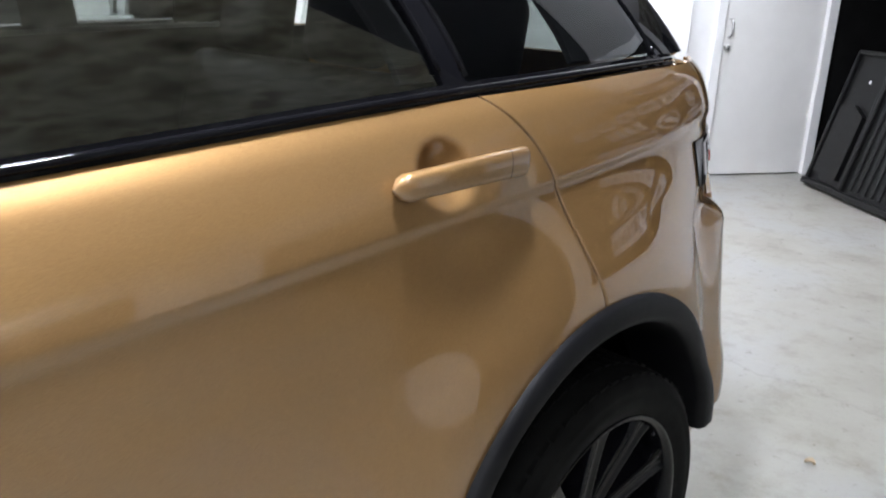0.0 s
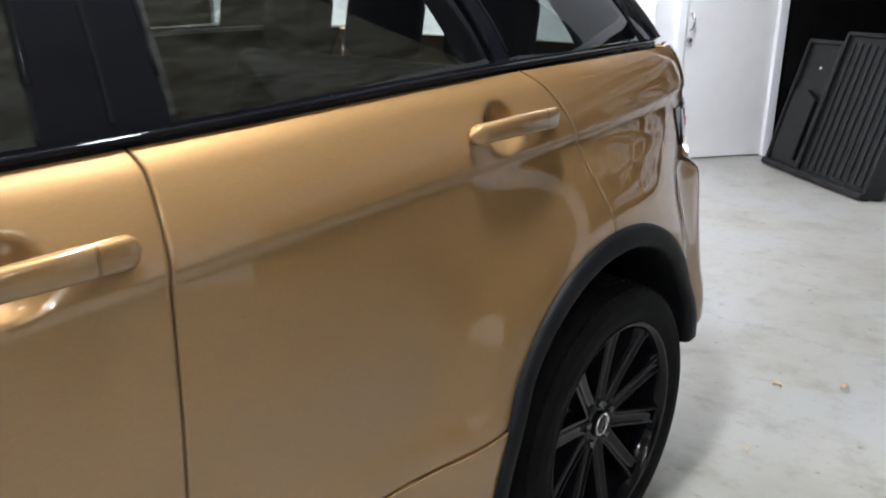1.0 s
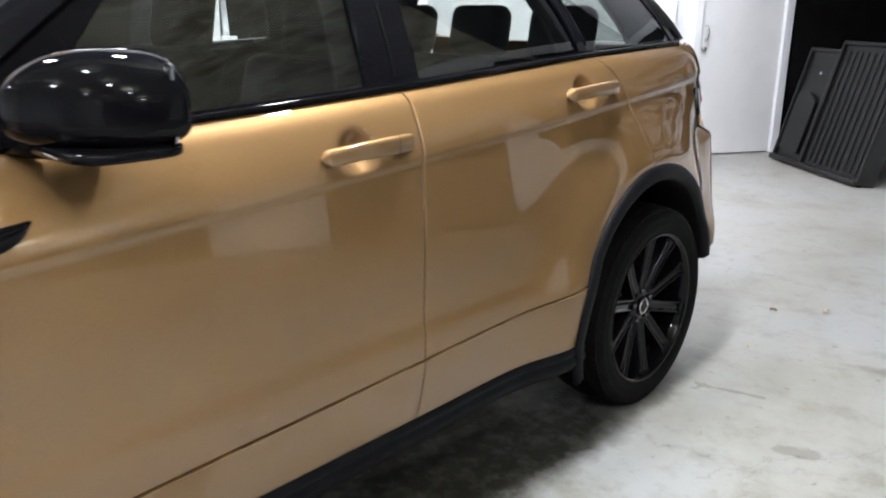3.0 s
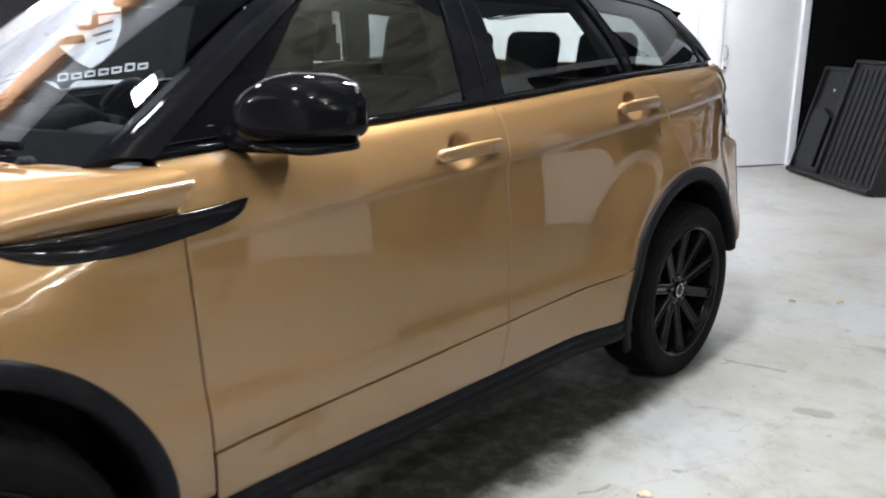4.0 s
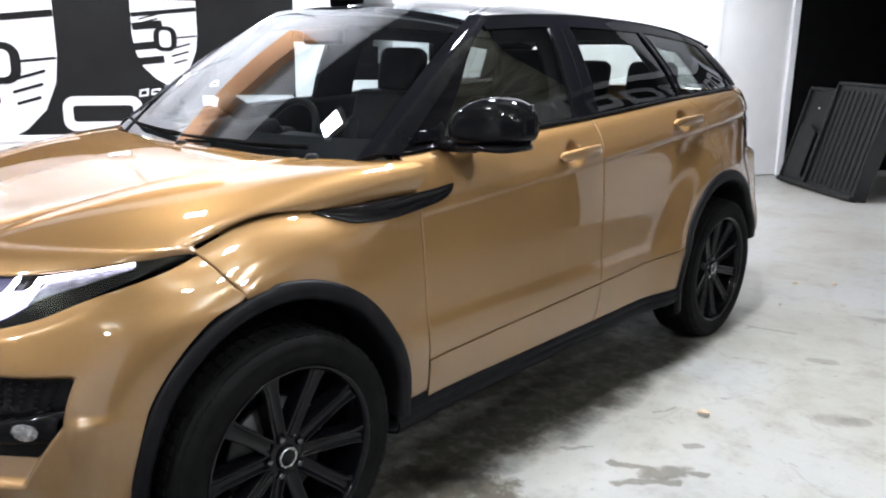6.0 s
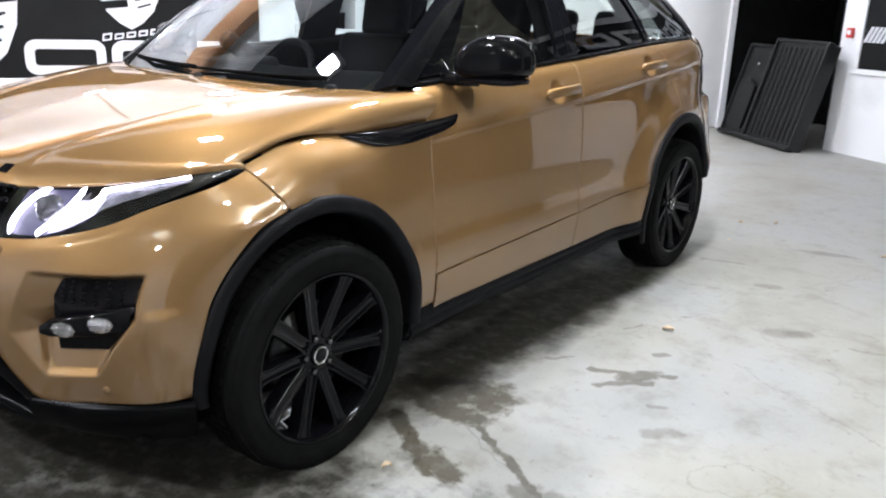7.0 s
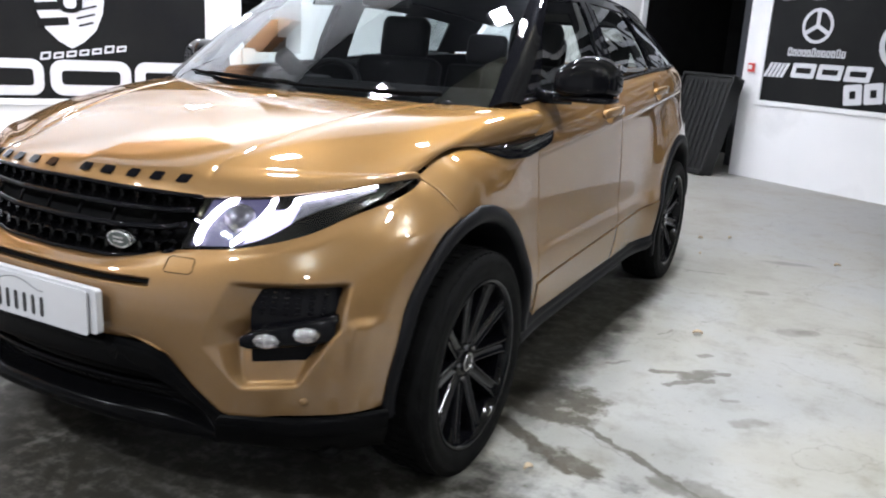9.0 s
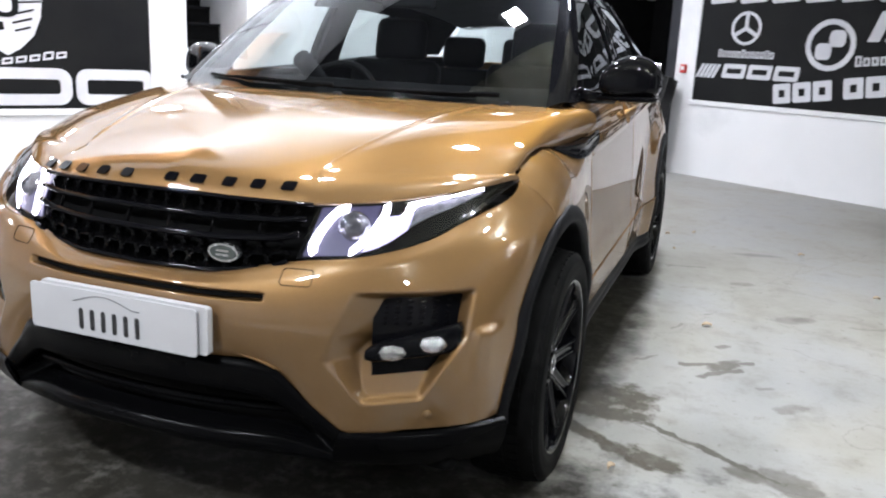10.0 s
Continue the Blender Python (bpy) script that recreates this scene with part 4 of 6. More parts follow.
        lip = np.array([rows[22], rows[23]]) * np.array([1, 1, 1])
        part("handle_seam", sheet("handle_seam", lerp(lip, lip.mean((0, 1)), 0.06), 0.0, away=(0.9, yh + 0.1, zh), mirror=mir), MATT_BLACK, hd)

    # glasshouse: sail, pillars, panes, belt strip
    A_EDGE = table([1.08, 1.12, 1.30, 1.45, 1.525], [-0.60, -0.585, -0.425, -0.27, -0.17])
    P_EDGE = table([1.08, 1.10, 1.30, 1.45, 1.525], [-0.80, -0.785, -0.53, -0.33, -0.20])
    panes = (("front_window", A_EDGE, table([1.1, 1.55], [0.165, 0.19]), GLASS_SIDE), ("rear_window", table([1.1, 1.55], [0.335, 0.315]), table([1.1, 1.2, 1.55], [1.035, 1.03, 0.86]), GLASS_DARK),
             ("quarter_window", table([1.1, 1.2, 1.55], [1.075, 1.07, 0.90]), table([1.1, 1.22, 1.40, 1.55], [1.66, 1.66, 1.60, 1.50]), GLASS_TAIL))
    bot, topz = (lambda y: ZBELT(y) + 0.020), (lambda y: ZT(y) - 0.035)
    for nm, a, b, mt in panes:
        g = side_grid(a, b, bot, topz, 16, 12, -0.006, cabin)
        part(nm, sheet(nm, g, 0.0, mirror=mir), mt, car, "tinted side glass").visible_shadow = False
    strips = [("belt_trim", -0.785, 1.72, lambda y: ZBELT(y) + 0.002, lambda y: ZBELT(y) + 0.022, 0.004), ("roof_rail", -0.19, 1.75, lambda y: ZT(y) - 0.037, lambda y: ZT(y) + 0.012, 0.0),
              ("sail_panel", P_EDGE, lambda z: A_EDGE(z) + 0.003, lambda y: ZBELT(y) + 0.030, lambda y: np.minimum(ZT(y) - 0.03, 1.49), 0.0),
              ("b_pillar", lambda z: panes[0][2](z) - 0.004, lambda z: panes[1][1](z) + 0.004, bot, topz, 0.002),
              ("c_pillar", lambda z: panes[1][2](z) - 0.003, lambda z: panes[2][1](z) + 0.003, bot, topz, 0.001),
              ("d_pillar", lambda z: panes[2][2](z) - 0.004, table([1.15, 1.22, 1.32, 1.45, 1.55], [1.86, 1.83, 1.79, 1.74, 1.70]), bot, topz, 0.0)]
    for nm, a, b, lo, hi, off in strips:
        g = side_grid(a, b, lo, hi, 30, 8, off, cabin)
        part(nm, sheet(nm, g, 0.016, mirror=mir), GLOSS_BLACK, car, "gloss black window trim" if nm in ("belt_trim", "b_pillar") else "")
    bead = [(s * (float(cabin(y, ZBELT(y) + 0.012)) + 0.004), y, float(ZBELT(y)) + 0.011) for y in np.linspace(-0.77, 1.71, 40)]
    part("belt_bead", tube("belt_bead", bead, 0.006, 10), GLOSS_BLACK, car, "thin gloss black bead under the side glass")
    for edge_of, off in ((panes[0][2], -0.003), (panes[1][1], 0.003), (panes[1][2], -0.003), (panes[2][1], 0.003)):
        run = [(s * (float(cabin(edge_of(z) + off, z)) + 0.001), float(edge_of(z)) + off, z) for z in np.linspace(1.235, 1.475, 14)]
        part("glass_run", tube("glass_run", run, 0.0042, 8), GLOSS_BLACK, car)
    # inner trim of the cabin, behind the glass
    linings = [("pillar_trim", lambda z: panes[0][2](z) - 0.040, lambda z: panes[1][1](z) + 0.045, bot, topz), ("pillar_trim", lambda z: panes[1][2](z) - 0.035, lambda z: panes[2][1](z) + 0.07, bot, topz),
               ("tail_trim", lambda z: panes[2][2](z) - 0.24, lambda z: panes[2][2](z) + 0.10, bot, topz), ("cant_rail_trim", -0.10, 1.62, lambda y: ZT(y) - 0.088, lambda y: ZT(y) - 0.038)]
    for nm, a, b, lo, hi in linings:
        part(nm, sheet(nm, side_grid(a, b, lo, hi, 24, 10, -0.055, cabin), 0.012, mirror=mir), TRIM_GREY, car, "dark cloth-covered inner trim")
    # door-frame seam and chrome tick on the b-pillar
    g = side_grid(lambda z: GAP_B(z) - 0.009, lambda z: GAP_B(z) - 0.003, lambda y: ZBELT(y) + 0.034, topz, 3, 12, 0.004, cabin)
    part("pillar_seam", sheet("pillar_seam", g, 0.003, mirror=mir), MATT_BLACK, car)

    # a-pillar
    inner = [(0.728, -0.905, 1.093), (0.69, -0.70, 1.235), (0.645, -0.47, 1.395), (0.595, -0.235, 1.535)]
    crest_ = [(0.775, -0.855, 1.112), (0.735, -0.655, 1.255), (0.682, -0.42, 1.410), (0.625, -0.20, 1.537)]
    outer = [(0.803, -0.785, 1.106), (0.765, -0.60, 1.245), (0.705, -0.385, 1.395), (0.642, -0.19, 1.522)]
    part("a_pillar", sheet("a_pillar", loft([inner, crest_, outer], 24, 9), 0.02, mirror=mir), GLOSS_BLACK, car)

    # wing mirror: shell, foot, glass
    def blob(c, h, e, n=28, cut=None):
        rows = []
        for a in np.linspace(-math.pi / 2, math.pi / 2, n):
            row = []
            for b in np.linspace(0, 2 * math.pi, 2 * n + 1):
                f = lambda v, p: np.sign(v) * abs(v) ** p
                row.append((c[0] + h[0] * f(math.sin(a), e), c[1] + h[1] * f(math.cos(a), e) * f(math.cos(b), e), c[2] + h[2] * f(math.cos(a), e) * f(math.sin(b), e)))
            rows.append(row)
        g = np.array(rows)
        return cut(g) if cut else g

    def mirror_shape(g):
        """Flat-bottomed shell, lower towards the car, blunt at the outer end."""
        t = (g[..., 0] - 0.950) / 0.106
        g = g.copy()
        up = g[..., 2] - 1.175
        top = 1.0 - 0.34 * np.clip(-t, 0, 1) ** 1.4 - 0.10 * np.clip(t, 0, 1) ** 2
        g[..., 2] = 1.175 + np.where(up > 0, up * top, up * 0.48)
        g[..., 1] = g[..., 1] + 0.045 * t - 0.02 * np.clip(-t, 0, 1)
        g[..., 1] = np.minimum(g[..., 1], -0.45 + 0.03 * t)
        return g
    far = Matrix.Translation((0.03, 0.0, -0.03)) if mir else Matrix()
    wm = part("wing_mirror", sheet("wing_mirror", blob((0.950, -0.51, 1.175), (0.106, 0.105, 0.104), 0.74, 30, mirror_shape), 0.0, away=(0.955, -0.51, 1.17), mirror=mir), GLOSS_BLACK, car, "gloss black wing mirror")
    wm.matrix_local = far
    g = blob((0.935, -0.510, 1.124), (0.120, 0.092, 0.013), 0.5, 20)
    part("mirror_base", sheet("mirror_base", g, 0.0, away=(0.935, -0.510, 1.124), mirror=mir), GLOSS_BLACK, wm)
    part("mirror_arm", tube("mirror_arm", [(s * 0.775, -0.60, 1.128), (s * 0.82, -0.575, 1.122), (s * 0.90, -0.54, 1.116)], [0.030, 0.024, 0.016], 12), GLOSS_BLACK, wm)
    part("mirror_glass", box("mirror_glass", (min(s * 0.86, s * 1.045), -0.449, 1.135), (max(s * 0.86, s * 1.045), -0.444, 1.255), 0.002), CHROME, wm)

# ---- bonnet, bumper and nose ----
long_curves = [
    [(0, -1.885, 0.957), (0, -1.62, 1.027), (0, -1.32, 1.077), (0, -1.05, 1.099)],
    [(0.20, -1.875, 0.956), (0.235, -1.61, 1.0255), (0.275, -1.31, 1.0755), (0.315, -1.04, 1.0985)],
    [(0.335, -1.845, 0.9535), (0.385, -1.59, 1.0225), (0.45, -1.295, 1.073), (0.510, -1.015, 1.097)],
    [(0.376, -1.828, 0.953), (0.430, -1.58, 1.0215), (0.50, -1.29, 1.072), (0.565, -1.000, 1.0965)],
    [(0.425, -1.808, 0.946), (0.485, -1.565, 1.010), (0.555, -1.27, 1.062), (0.625, -0.975, 1.093)],
    [(0.60, -1.725, 0.940), (0.655, -1.52, 0.995), (0.715, -1.22, 1.048), (0.785, -0.808, 1.099)],
    [(0.735, -1.60, 0.940)] + [(float(flank(y, HOODLINE(y))) - dx, y - 0.01, float(HOODLINE(y)) + dz) for y, dx, dz in ((-1.36, 0.052, 0.026), (-1.08, 0.050, 0.034), (-0.772, 0.025, 0.052))],
    [(float(flank(y, HOODLINE(y))) - 0.004, y, float(HOODLINE(y)) + (0.010 if y < -1.2 else 0.0)) for y in (-1.485, -1.30, -1.06, -0.779)]]


def low_order(g, us, vs):
    """The same patch drawn with one low-order curve each way, as pressed sheet is."""
    a, b = np.meshgrid(np.linspace(0, 1, g.shape[0]), np.linspace(0, 1, g.shape[1]), indexing="ij")
    base = np.stack([(a ** p * b ** q).ravel() for p in us for q in vs], 1)
    return np.stack([(base @ np.linalg.lstsq(base, g[..., k].ravel(), rcond=None)[0]).reshape(a.shape) for k in range(3)], 2)


HOOD = relax(loft(long_curves, 60, 64), 5)
RIDGE = 27                                     # the row that carries the raised ridge
mid_part, side_part = low_order(HOOD[:, :RIDGE + 1], (0, 1, 2, 3), (0, 1, 2)), HOOD[:, RIDGE:]
mid_part[:, 0, 0] = 0.0
fade = np.linspace(0, 1, 64 - RIDGE)[None, :, None]
rim_line = side_part[:, -1:].copy()
side_part = low_order(side_part, (0, 1, 2, 3), (0, 1, 2, 3))
side_part = side_part + (mid_part[:, -1:] - side_part[:, :1]) * (1 - fade) ** 2
side_part = side_part + (rim_line - side_part[:, -1:]) * fade ** 2
back = np.linspace(0, 1, 60)[:, None]          # the flat beside the ridge rolls over at the wing, later towards the screen
f = fade[..., 0]
fall = lerp(0.32, 0.0, back) * f + (1 - lerp(0.32, 0.0, back)) * f ** lerp(3.6, 6.0, back)
side_part[..., 2] = lerp(mid_part[:, -1:, 2], rim_line[..., 2], fall)
hood_top = np.concatenate([mid_part, side_part[:, 1:]], 1)
crown = np.exp(-((np.arange(64) - RIDGE) / 1.6) ** 2)[None, :] * (np.clip(np.linspace(0, 1, 60) * 12, 0, 1) * np.linspace(1, 0.35, 60))[:, None]
hood_top[..., 2] += 0.0085 * crown
hood_top = relax(hood_top, 2)
front_edge = hood_top[0]
hl = spline(H_LINE, len(front_edge))
face = np.array([lerp(front_edge, hl, t) + np.array([0, -0.010 * math.sin(math.pi * t), 0.006 * math.sin(math.pi * t)]) for t in np.linspace(1, 0, 12)])
hood_half = np.concatenate([face[:-1], hood_top])
hood_half = np.transpose(hood_half, (1, 0, 2))
hood = part("bonnet", sheet("bonnet", both(hood_half), 0.012, away=(0, -1.4, 0.5), roll=0.003), GOLD, car, "gold bonnet with two raised ridges")


def block_on_nose(x, w, h):
    """A raised dark block on the bonnet's front face."""
    t = lerp(0.72, 0.52, (x + 0.4) / 0.75)
    pts = []
    for px, pz in rounded(w, h, 0.006, 3):
        X = x + px
        k = t - pz / 0.066
        a = np.array([np.interp(abs(X), front_edge[:, 0], front_edge[:, c]) for c in (1, 2)])
        b = np.array([np.interp(abs(X), hl[:, 0], hl[:, c]) for c in (1, 2)])
        q = lerp(a, b, k)
        pts.append((X, q[0] - 0.016, q[1] + 0.004))
    n = len(pts)
    back = [(p[0], p[1] + 0.02, p[2] - 0.008) for p in pts]
    faces = [tuple(range(n))] + [(q, (q + 1) % n, n + (q + 1) % n, n + q) for q in range(n)]
    v = pts + back
    bm = bmesh.new()
    tmp = mesh("x", v, faces, False)
    bm.from_mesh(tmp)
    return finish(bm, "raised_block")


for k, x in enumerate((-0.422, -0.354, -0.283, -0.203, -0.123, 0.018, 0.095, 0.182, 0.258, 0.336)):
    part("raised_block", block_on_nose(x, 0.034 if k != 6 else 0.040, 0.019), GLOSS_BLACK, hood, "small raised black block")

BL = [
    [(0, -2.085, 0.525), (0.2, -2.080, 0.521), (0.37, -2.045, 0.505), (0.53, -1.995, 0.350), (0.68, -1.915, 0.348), (0.79, -1.835, 0.352), (0.872, -1.735, 0.356)],
    [(0, -2.095, 0.545), (0.2, -2.09, 0.543), (0.38, -2.055, 0.53), (0.555, -1.995, 0.44), (0.70, -1.92, 0.44), (0.80, -1.840, 0.44), (0.888, -1.730, 0.44)],
    [(0, -2.105, 0.60), (0.2, -2.10, 0.60), (0.385, -2.063, 0.60), (0.57, -1.998, 0.58), (0.715, -1.925, 0.58), (0.82, -1.825, 0.58), (0.903, -1.690, 0.585)],
    [(0, -2.10, 0.655), (0.2, -2.095, 0.657), (0.385, -2.055, 0.66), (0.57, -1.99, 0.665), (0.71, -1.912, 0.68), (0.82, -1.785, 0.69), (0.912, -1.615, 0.700)],
    [(0, -2.085, 0.69), (0.2, -2.08, 0.693), (0.38, -2.035, 0.71), (0.565, -1.968, 0.735), (0.695, -1.875, 0.763), (0.805, -1.735, 0.790), (0.905, -1.520, 0.785)],
    [(0, -2.073, 0.699), (0.2, -2.066, 0.703), (0.378, -2.02, 0.73), (0.562, -1.96, 0.755), (0.69, -1.863, 0.787), (0.792, -1.715, 0.830), (0.90, -1.425, 0.822)],
    [(0, -2.060, 0.708), (0.2, -2.053, 0.712), (0.375, -2.005, 0.75), (0.56, -1.953, 0.766), (0.685, -1.85, 0.798), (0.778, -1.70, 0.856), (0.880, -1.4465, 0.858)],
    [(0, -2.045, 0.712), (0.2, -2.036, 0.717), (0.385, -1.994, 0.756), (0.55, -1.945, 0.778), (0.68, -1.835, 0.813), (0.765, -1.69, 0.875), (0.813, -1.489, 0.926)]]
for c in BL:                                   # the outer end lies on the wing's surface
    c[-1] = (float(flank(c[-1][1], c[-1][2])), c[-1][1], c[-1][2])
bump = relax(loft(BL, 110, 80), 24)
ease = smooth01((np.linspace(0, 1, 110) - 0.74) / 0.26)[:, None]
bump[..., 0] = lerp(bump[..., 0], flank(bump[..., 1], bump[..., 2]), ease)      # runs out flush with the wing
bump = relax(bump, 10)


def finer(g):
    """Twice as many rows each way."""
    for axis in (0, 1):
        n = g.shape[axis]
        k = np.linspace(0, n - 1, 2 * n - 1)
        a = np.take(g, np.floor(k).astype(int), axis)
        b = np.take(g, np.ceil(k).astype(int), axis)
        g = relax((a + b) / 2, 1)
    return g


def dent(g):
    """Press the lamp pocket, the slot under the grille and the lower scoop into the bumper."""
    g = g.copy()
    x, z = g[..., 0], g[..., 2]
    n = normals(g)
    n = n * np.where(np.sum(n * (g - np.array([0, -1, 0.5])), -1, keepdims=True) < 0, -1, 1)
    right = np.interp(z, [0.432, 0.59, 0.70], [0.712, 0.800, 0.802]) - x
    left = x - np.interp(z, [0.42, 0.53, 0.69], [0.575, 0.492, 0.550])
    foot = z - np.interp(x, [0.40, 0.49, 0.58, 0.705], [0.70, 0.53, 0.420, 0.432])
    ramp_in = np.clip(left / np.interp(z, [0.45, 0.60], [0.03, 0.11]), 0, 1)
    d = 0.060 * smooth01(right / 0.016) * smooth01((0.704 - z) / 0.014) * ramp_in
    d = d * (0.28 * smooth01(foot / 0.012) + 0.72 * np.clip(foot / 0.11, 0, 1))
    slot = 0.035 * smooth01((0.355 - x) / 0.012) * smooth01((z - 0.668) / 0.006) * smooth01((0.690 - z) / 0.006)
    ledge = 0.011 * smooth01((0.618 - z) / 0.030) * smooth01((z - 0.44) / 0.16) * smooth01((x - 0.802) / 0.016) * smooth01((0.868 - x) / 0.035)
    return g - n * (d + slot - ledge)[..., None]


bumper = part("front_bumper", sheet("front_bumper", both(dent(finer(bump))), 0.012, away=(0, -1.3, 0.6), roll=0.004), GOLD, car, "gold front bumper with deep lamp pockets")


def at_nose(x, z, out=0.0):
    """A point on the bumper at x, z, pushed out."""
    d = (np.abs(bump[..., 0] - abs(x)) + np.abs(bump[..., 2] - z)).argmin()
    i, j = np.unravel_index(d, bump.shape[:2])
    i, j = min(max(i, 1), bump.shape[0] - 2), min(max(j, 1), bump.shape[1] - 2)
    tu, tv = (bump[i + 1, j] - bump[i - 1, j]) / 2, (bump[i, j + 1] - bump[i, j - 1]) / 2
    k = np.linalg.solve(np.array([[tu[0], tv[0]], [tu[2], tv[2]]]), np.array([abs(x) - bump[i, j, 0], z - bump[i, j, 2]]))
    k = np.clip(k, -1, 1)
    n = np.cross(tu, tv)
    n = n / np.linalg.norm(n)
    if n[1] > 0:
        n = -n
    p = bump[i, j] + tu * k[0] + tv * k[1] + n * out
    return np.array([math.copysign(p[0], x) if x else 0, p[1], p[2]]), n


# dark slot, lower intake and lip
slot = both(loft([[(0, -2.075, 0.667), (0.2, -2.070, 0.668), (0.355, -2.040, 0.672)], [(0, -2.073, 0.690), (0.2, -2.068, 0.692), (0.355, -2.034, 0.697)]], 20, 3))
part("bumper_slot", sheet("bumper_slot", slot, 0.004, away=(0, -1, 0.6)), MATT_BLACK, bumper)
low = [[(0, -2.093, 0.527), (0.2, -2.088, 0.523), (0.37, -2.052, 0.507), (0.45, -2.028, 0.43), (0.535, -2.000, 0.350)],
       [(0, -2.108, 0.50), (0.2, -2.10, 0.497), (0.36, -2.065, 0.48), (0.44, -2.035, 0.42), (0.53, -2.003, 0.335)],
       [(0, -2.10, 0.44), (0.2, -2.092, 0.44), (0.35, -2.055, 0.425), (0.43, -2.025, 0.38), (0.52, -1.995, 0.315)],
       [(0, -2.02, 0.425), (0.2, -2.01, 0.425), (0.34, -1.98, 0.41), (0.42, -1.96, 0.37), (0.515, -1.985, 0.30)],
       [(0, -2.02, 0.34), (0.2, -2.01, 0.34), (0.34, -1.98, 0.335), (0.42, -1.96, 0.32), (0.515, -1.98, 0.28)],
       [(0, -2.09, 0.325), (0.2, -2.08, 0.325), (0.34, -2.045, 0.32), (0.42, -2.015, 0.305), (0.51, -1.985, 0.27)],
       [(0, -2.085, 0.28), (0.2, -2.075, 0.278), (0.34, -2.04, 0.27), (0.42, -2.01, 0.26), (0.505, -1.97, 0.245)],
       [(0, -1.95, 0.225), (0.2, -1.94, 0.225), (0.34, -1.92, 0.225), (0.42, -1.90, 0.225), (0.50, -1.88, 0.225)]]
part("lower_intake", sheet("lower_intake", both(loft(low, 40, 60)), 0.01, away=(0, -1, 0.5)), INTAKE_BLACK, bumper, "black lower air intake")
part("intake_bar", tube("intake_bar", [(x, -2.05 + 0.35 * (x / 0.42) ** 2 * 0.18, 0.382) for x in np.linspace(-0.42, 0.42, 24)], 0.012, 8), INTAKE_BLACK, bumper)
for mir in (False, True):
    lipc = [[(0.535, -2.002, 0.348), (0.68, -1.922, 0.346), (0.79, -1.842, 0.350), (0.876, -1.742, 0.354)],
            [(0.53, -2.012, 0.335), (0.68, -1.934, 0.332), (0.795, -1.852, 0.335), (0.886, -1.748, 0.338)],
            [(0.52, -2.005, 0.30), (0.68, -1.93, 0.29), (0.79, -1.85, 0.288), (0.880, -1.744, 0.288)],
            [(0.51, -1.975, 0.25), (0.66, -1.90, 0.240), (0.77, -1.82, 0.236), (0.855, -1.725, 0.236)],
            [(0.50, -1.88, 0.225), (0.64, -1.82, 0.222), (0.74, -1.77, 0.22), (0.81, -1.70, 0.22)]]
    part("bumper_lip", sheet("bumper_lip", loft(lipc, 30, 20), 0.01, away=(0.4, -1.4, 0.5), mirror=mir), INTAKE_BLACK, bumper, "satin black bumper lip")

# grille: backing, bars and lattice
back = both(loft([[(x, y + 0.045, z) for x, y, z in U_LINE[:4]], [(x, y + 0.045, z) for x, y, z in H_LINE[:4]]], 24, 6))
grille = part("grille", sheet("grille", back, 0.004, away=(0, -1, 0.7)), MATT_BLACK, car, "black honeycomb grille")


def on_grille(x, t, out=0.0):
    a = [np.interp(abs(x), [p[0] for p in U_LINE[:4]], [p[c] for p in U_LINE[:4]]) for c in (1, 2)]
    b = [np.interp(abs(x), [p[0] for p in H_LINE[:4]], [p[c] for p in H_LINE[:4]]) for c in (1, 2)]
    return (x, lerp(a[0], b[0], t) - out, lerp(a[1], b[1], t))


for t, thick in ((0.03, 0.006), (0.46, 0.0085), (0.73, 0.0075), (0.985, 0.006)):
    xe = lerp(0.385, 0.415, t)
    part("grille_bar", tube("grille_bar", [on_grille(x, t, 0.006) for x in np.linspace(-xe, xe, 40)], thick, 8), GLOSS_BLACK, grille)
for x in (-0.33, -0.21, -0.085, 0.04, 0.165, 0.29):
    part("grille_post", tube("grille_post", [on_grille(x, t, -0.006) for t in (0.46, 0.6, 0.73)], 0.004, 6), INTAKE_BLACK, grille)
verts, faces = [], []
for t0, shift in ((0.135, 0.0), (0.335, 0.5), (0.86, 0.0)):
    for cell in range(-8, 9):
        x0 = (cell + shift) * 0.0505
        if abs(x0) > 0.375:
            continue
        ring = []
        for rr, dep in ((1.0, 0.0), (0.80, 0.003), (0.72, -0.022)):
            for a in range(6):
                an = radians(60 * a)
                ring.append(on_grille(x0 + 0.033 * rr * math.cos(an), t0 + 0.021 * rr * math.sin(an) / 0.17, 0.001 + dep))
        b = len(verts)
        verts += ring
        for a in range(6):
            n = (a + 1) % 6
            faces += [(b + a, b + n, b + 6 + n, b + 6 + a), (b + 6 + a, b + 6 + n, b + 12 + n, b + 12 + a)]
part("lattice", mesh("lattice", verts, faces, False), INTAKE_BLACK, grille)["kind"] = "stuff"
bx, by, bz = on_grille(0.229, 0.27, 0.02)


def oval(a, b):
    return [(bx + a * math.cos(q), bz + b * math.sin(q)) for q in np.linspace(0, 2 * math.pi, 40, endpoint=False)]


badge = part("badge", prism("badge", oval(0.0425, 0.0225), by - 0.004, by + 0.012, "y"), STEEL, grille, "small oval metal badge")
part("badge_field", prism("badge_field", oval(0.037, 0.0175), by - 0.0055, by - 0.004, "y"), BADGE_FIELD, badge)
for dz in (0.005, -0.005):
    part("badge_bar", box("badge_bar", (bx - 0.018, by - 0.0065, bz + dz - 0.0025), (bx + 0.018, by - 0.0055, bz + dz + 0.0025)), STEEL, badge)

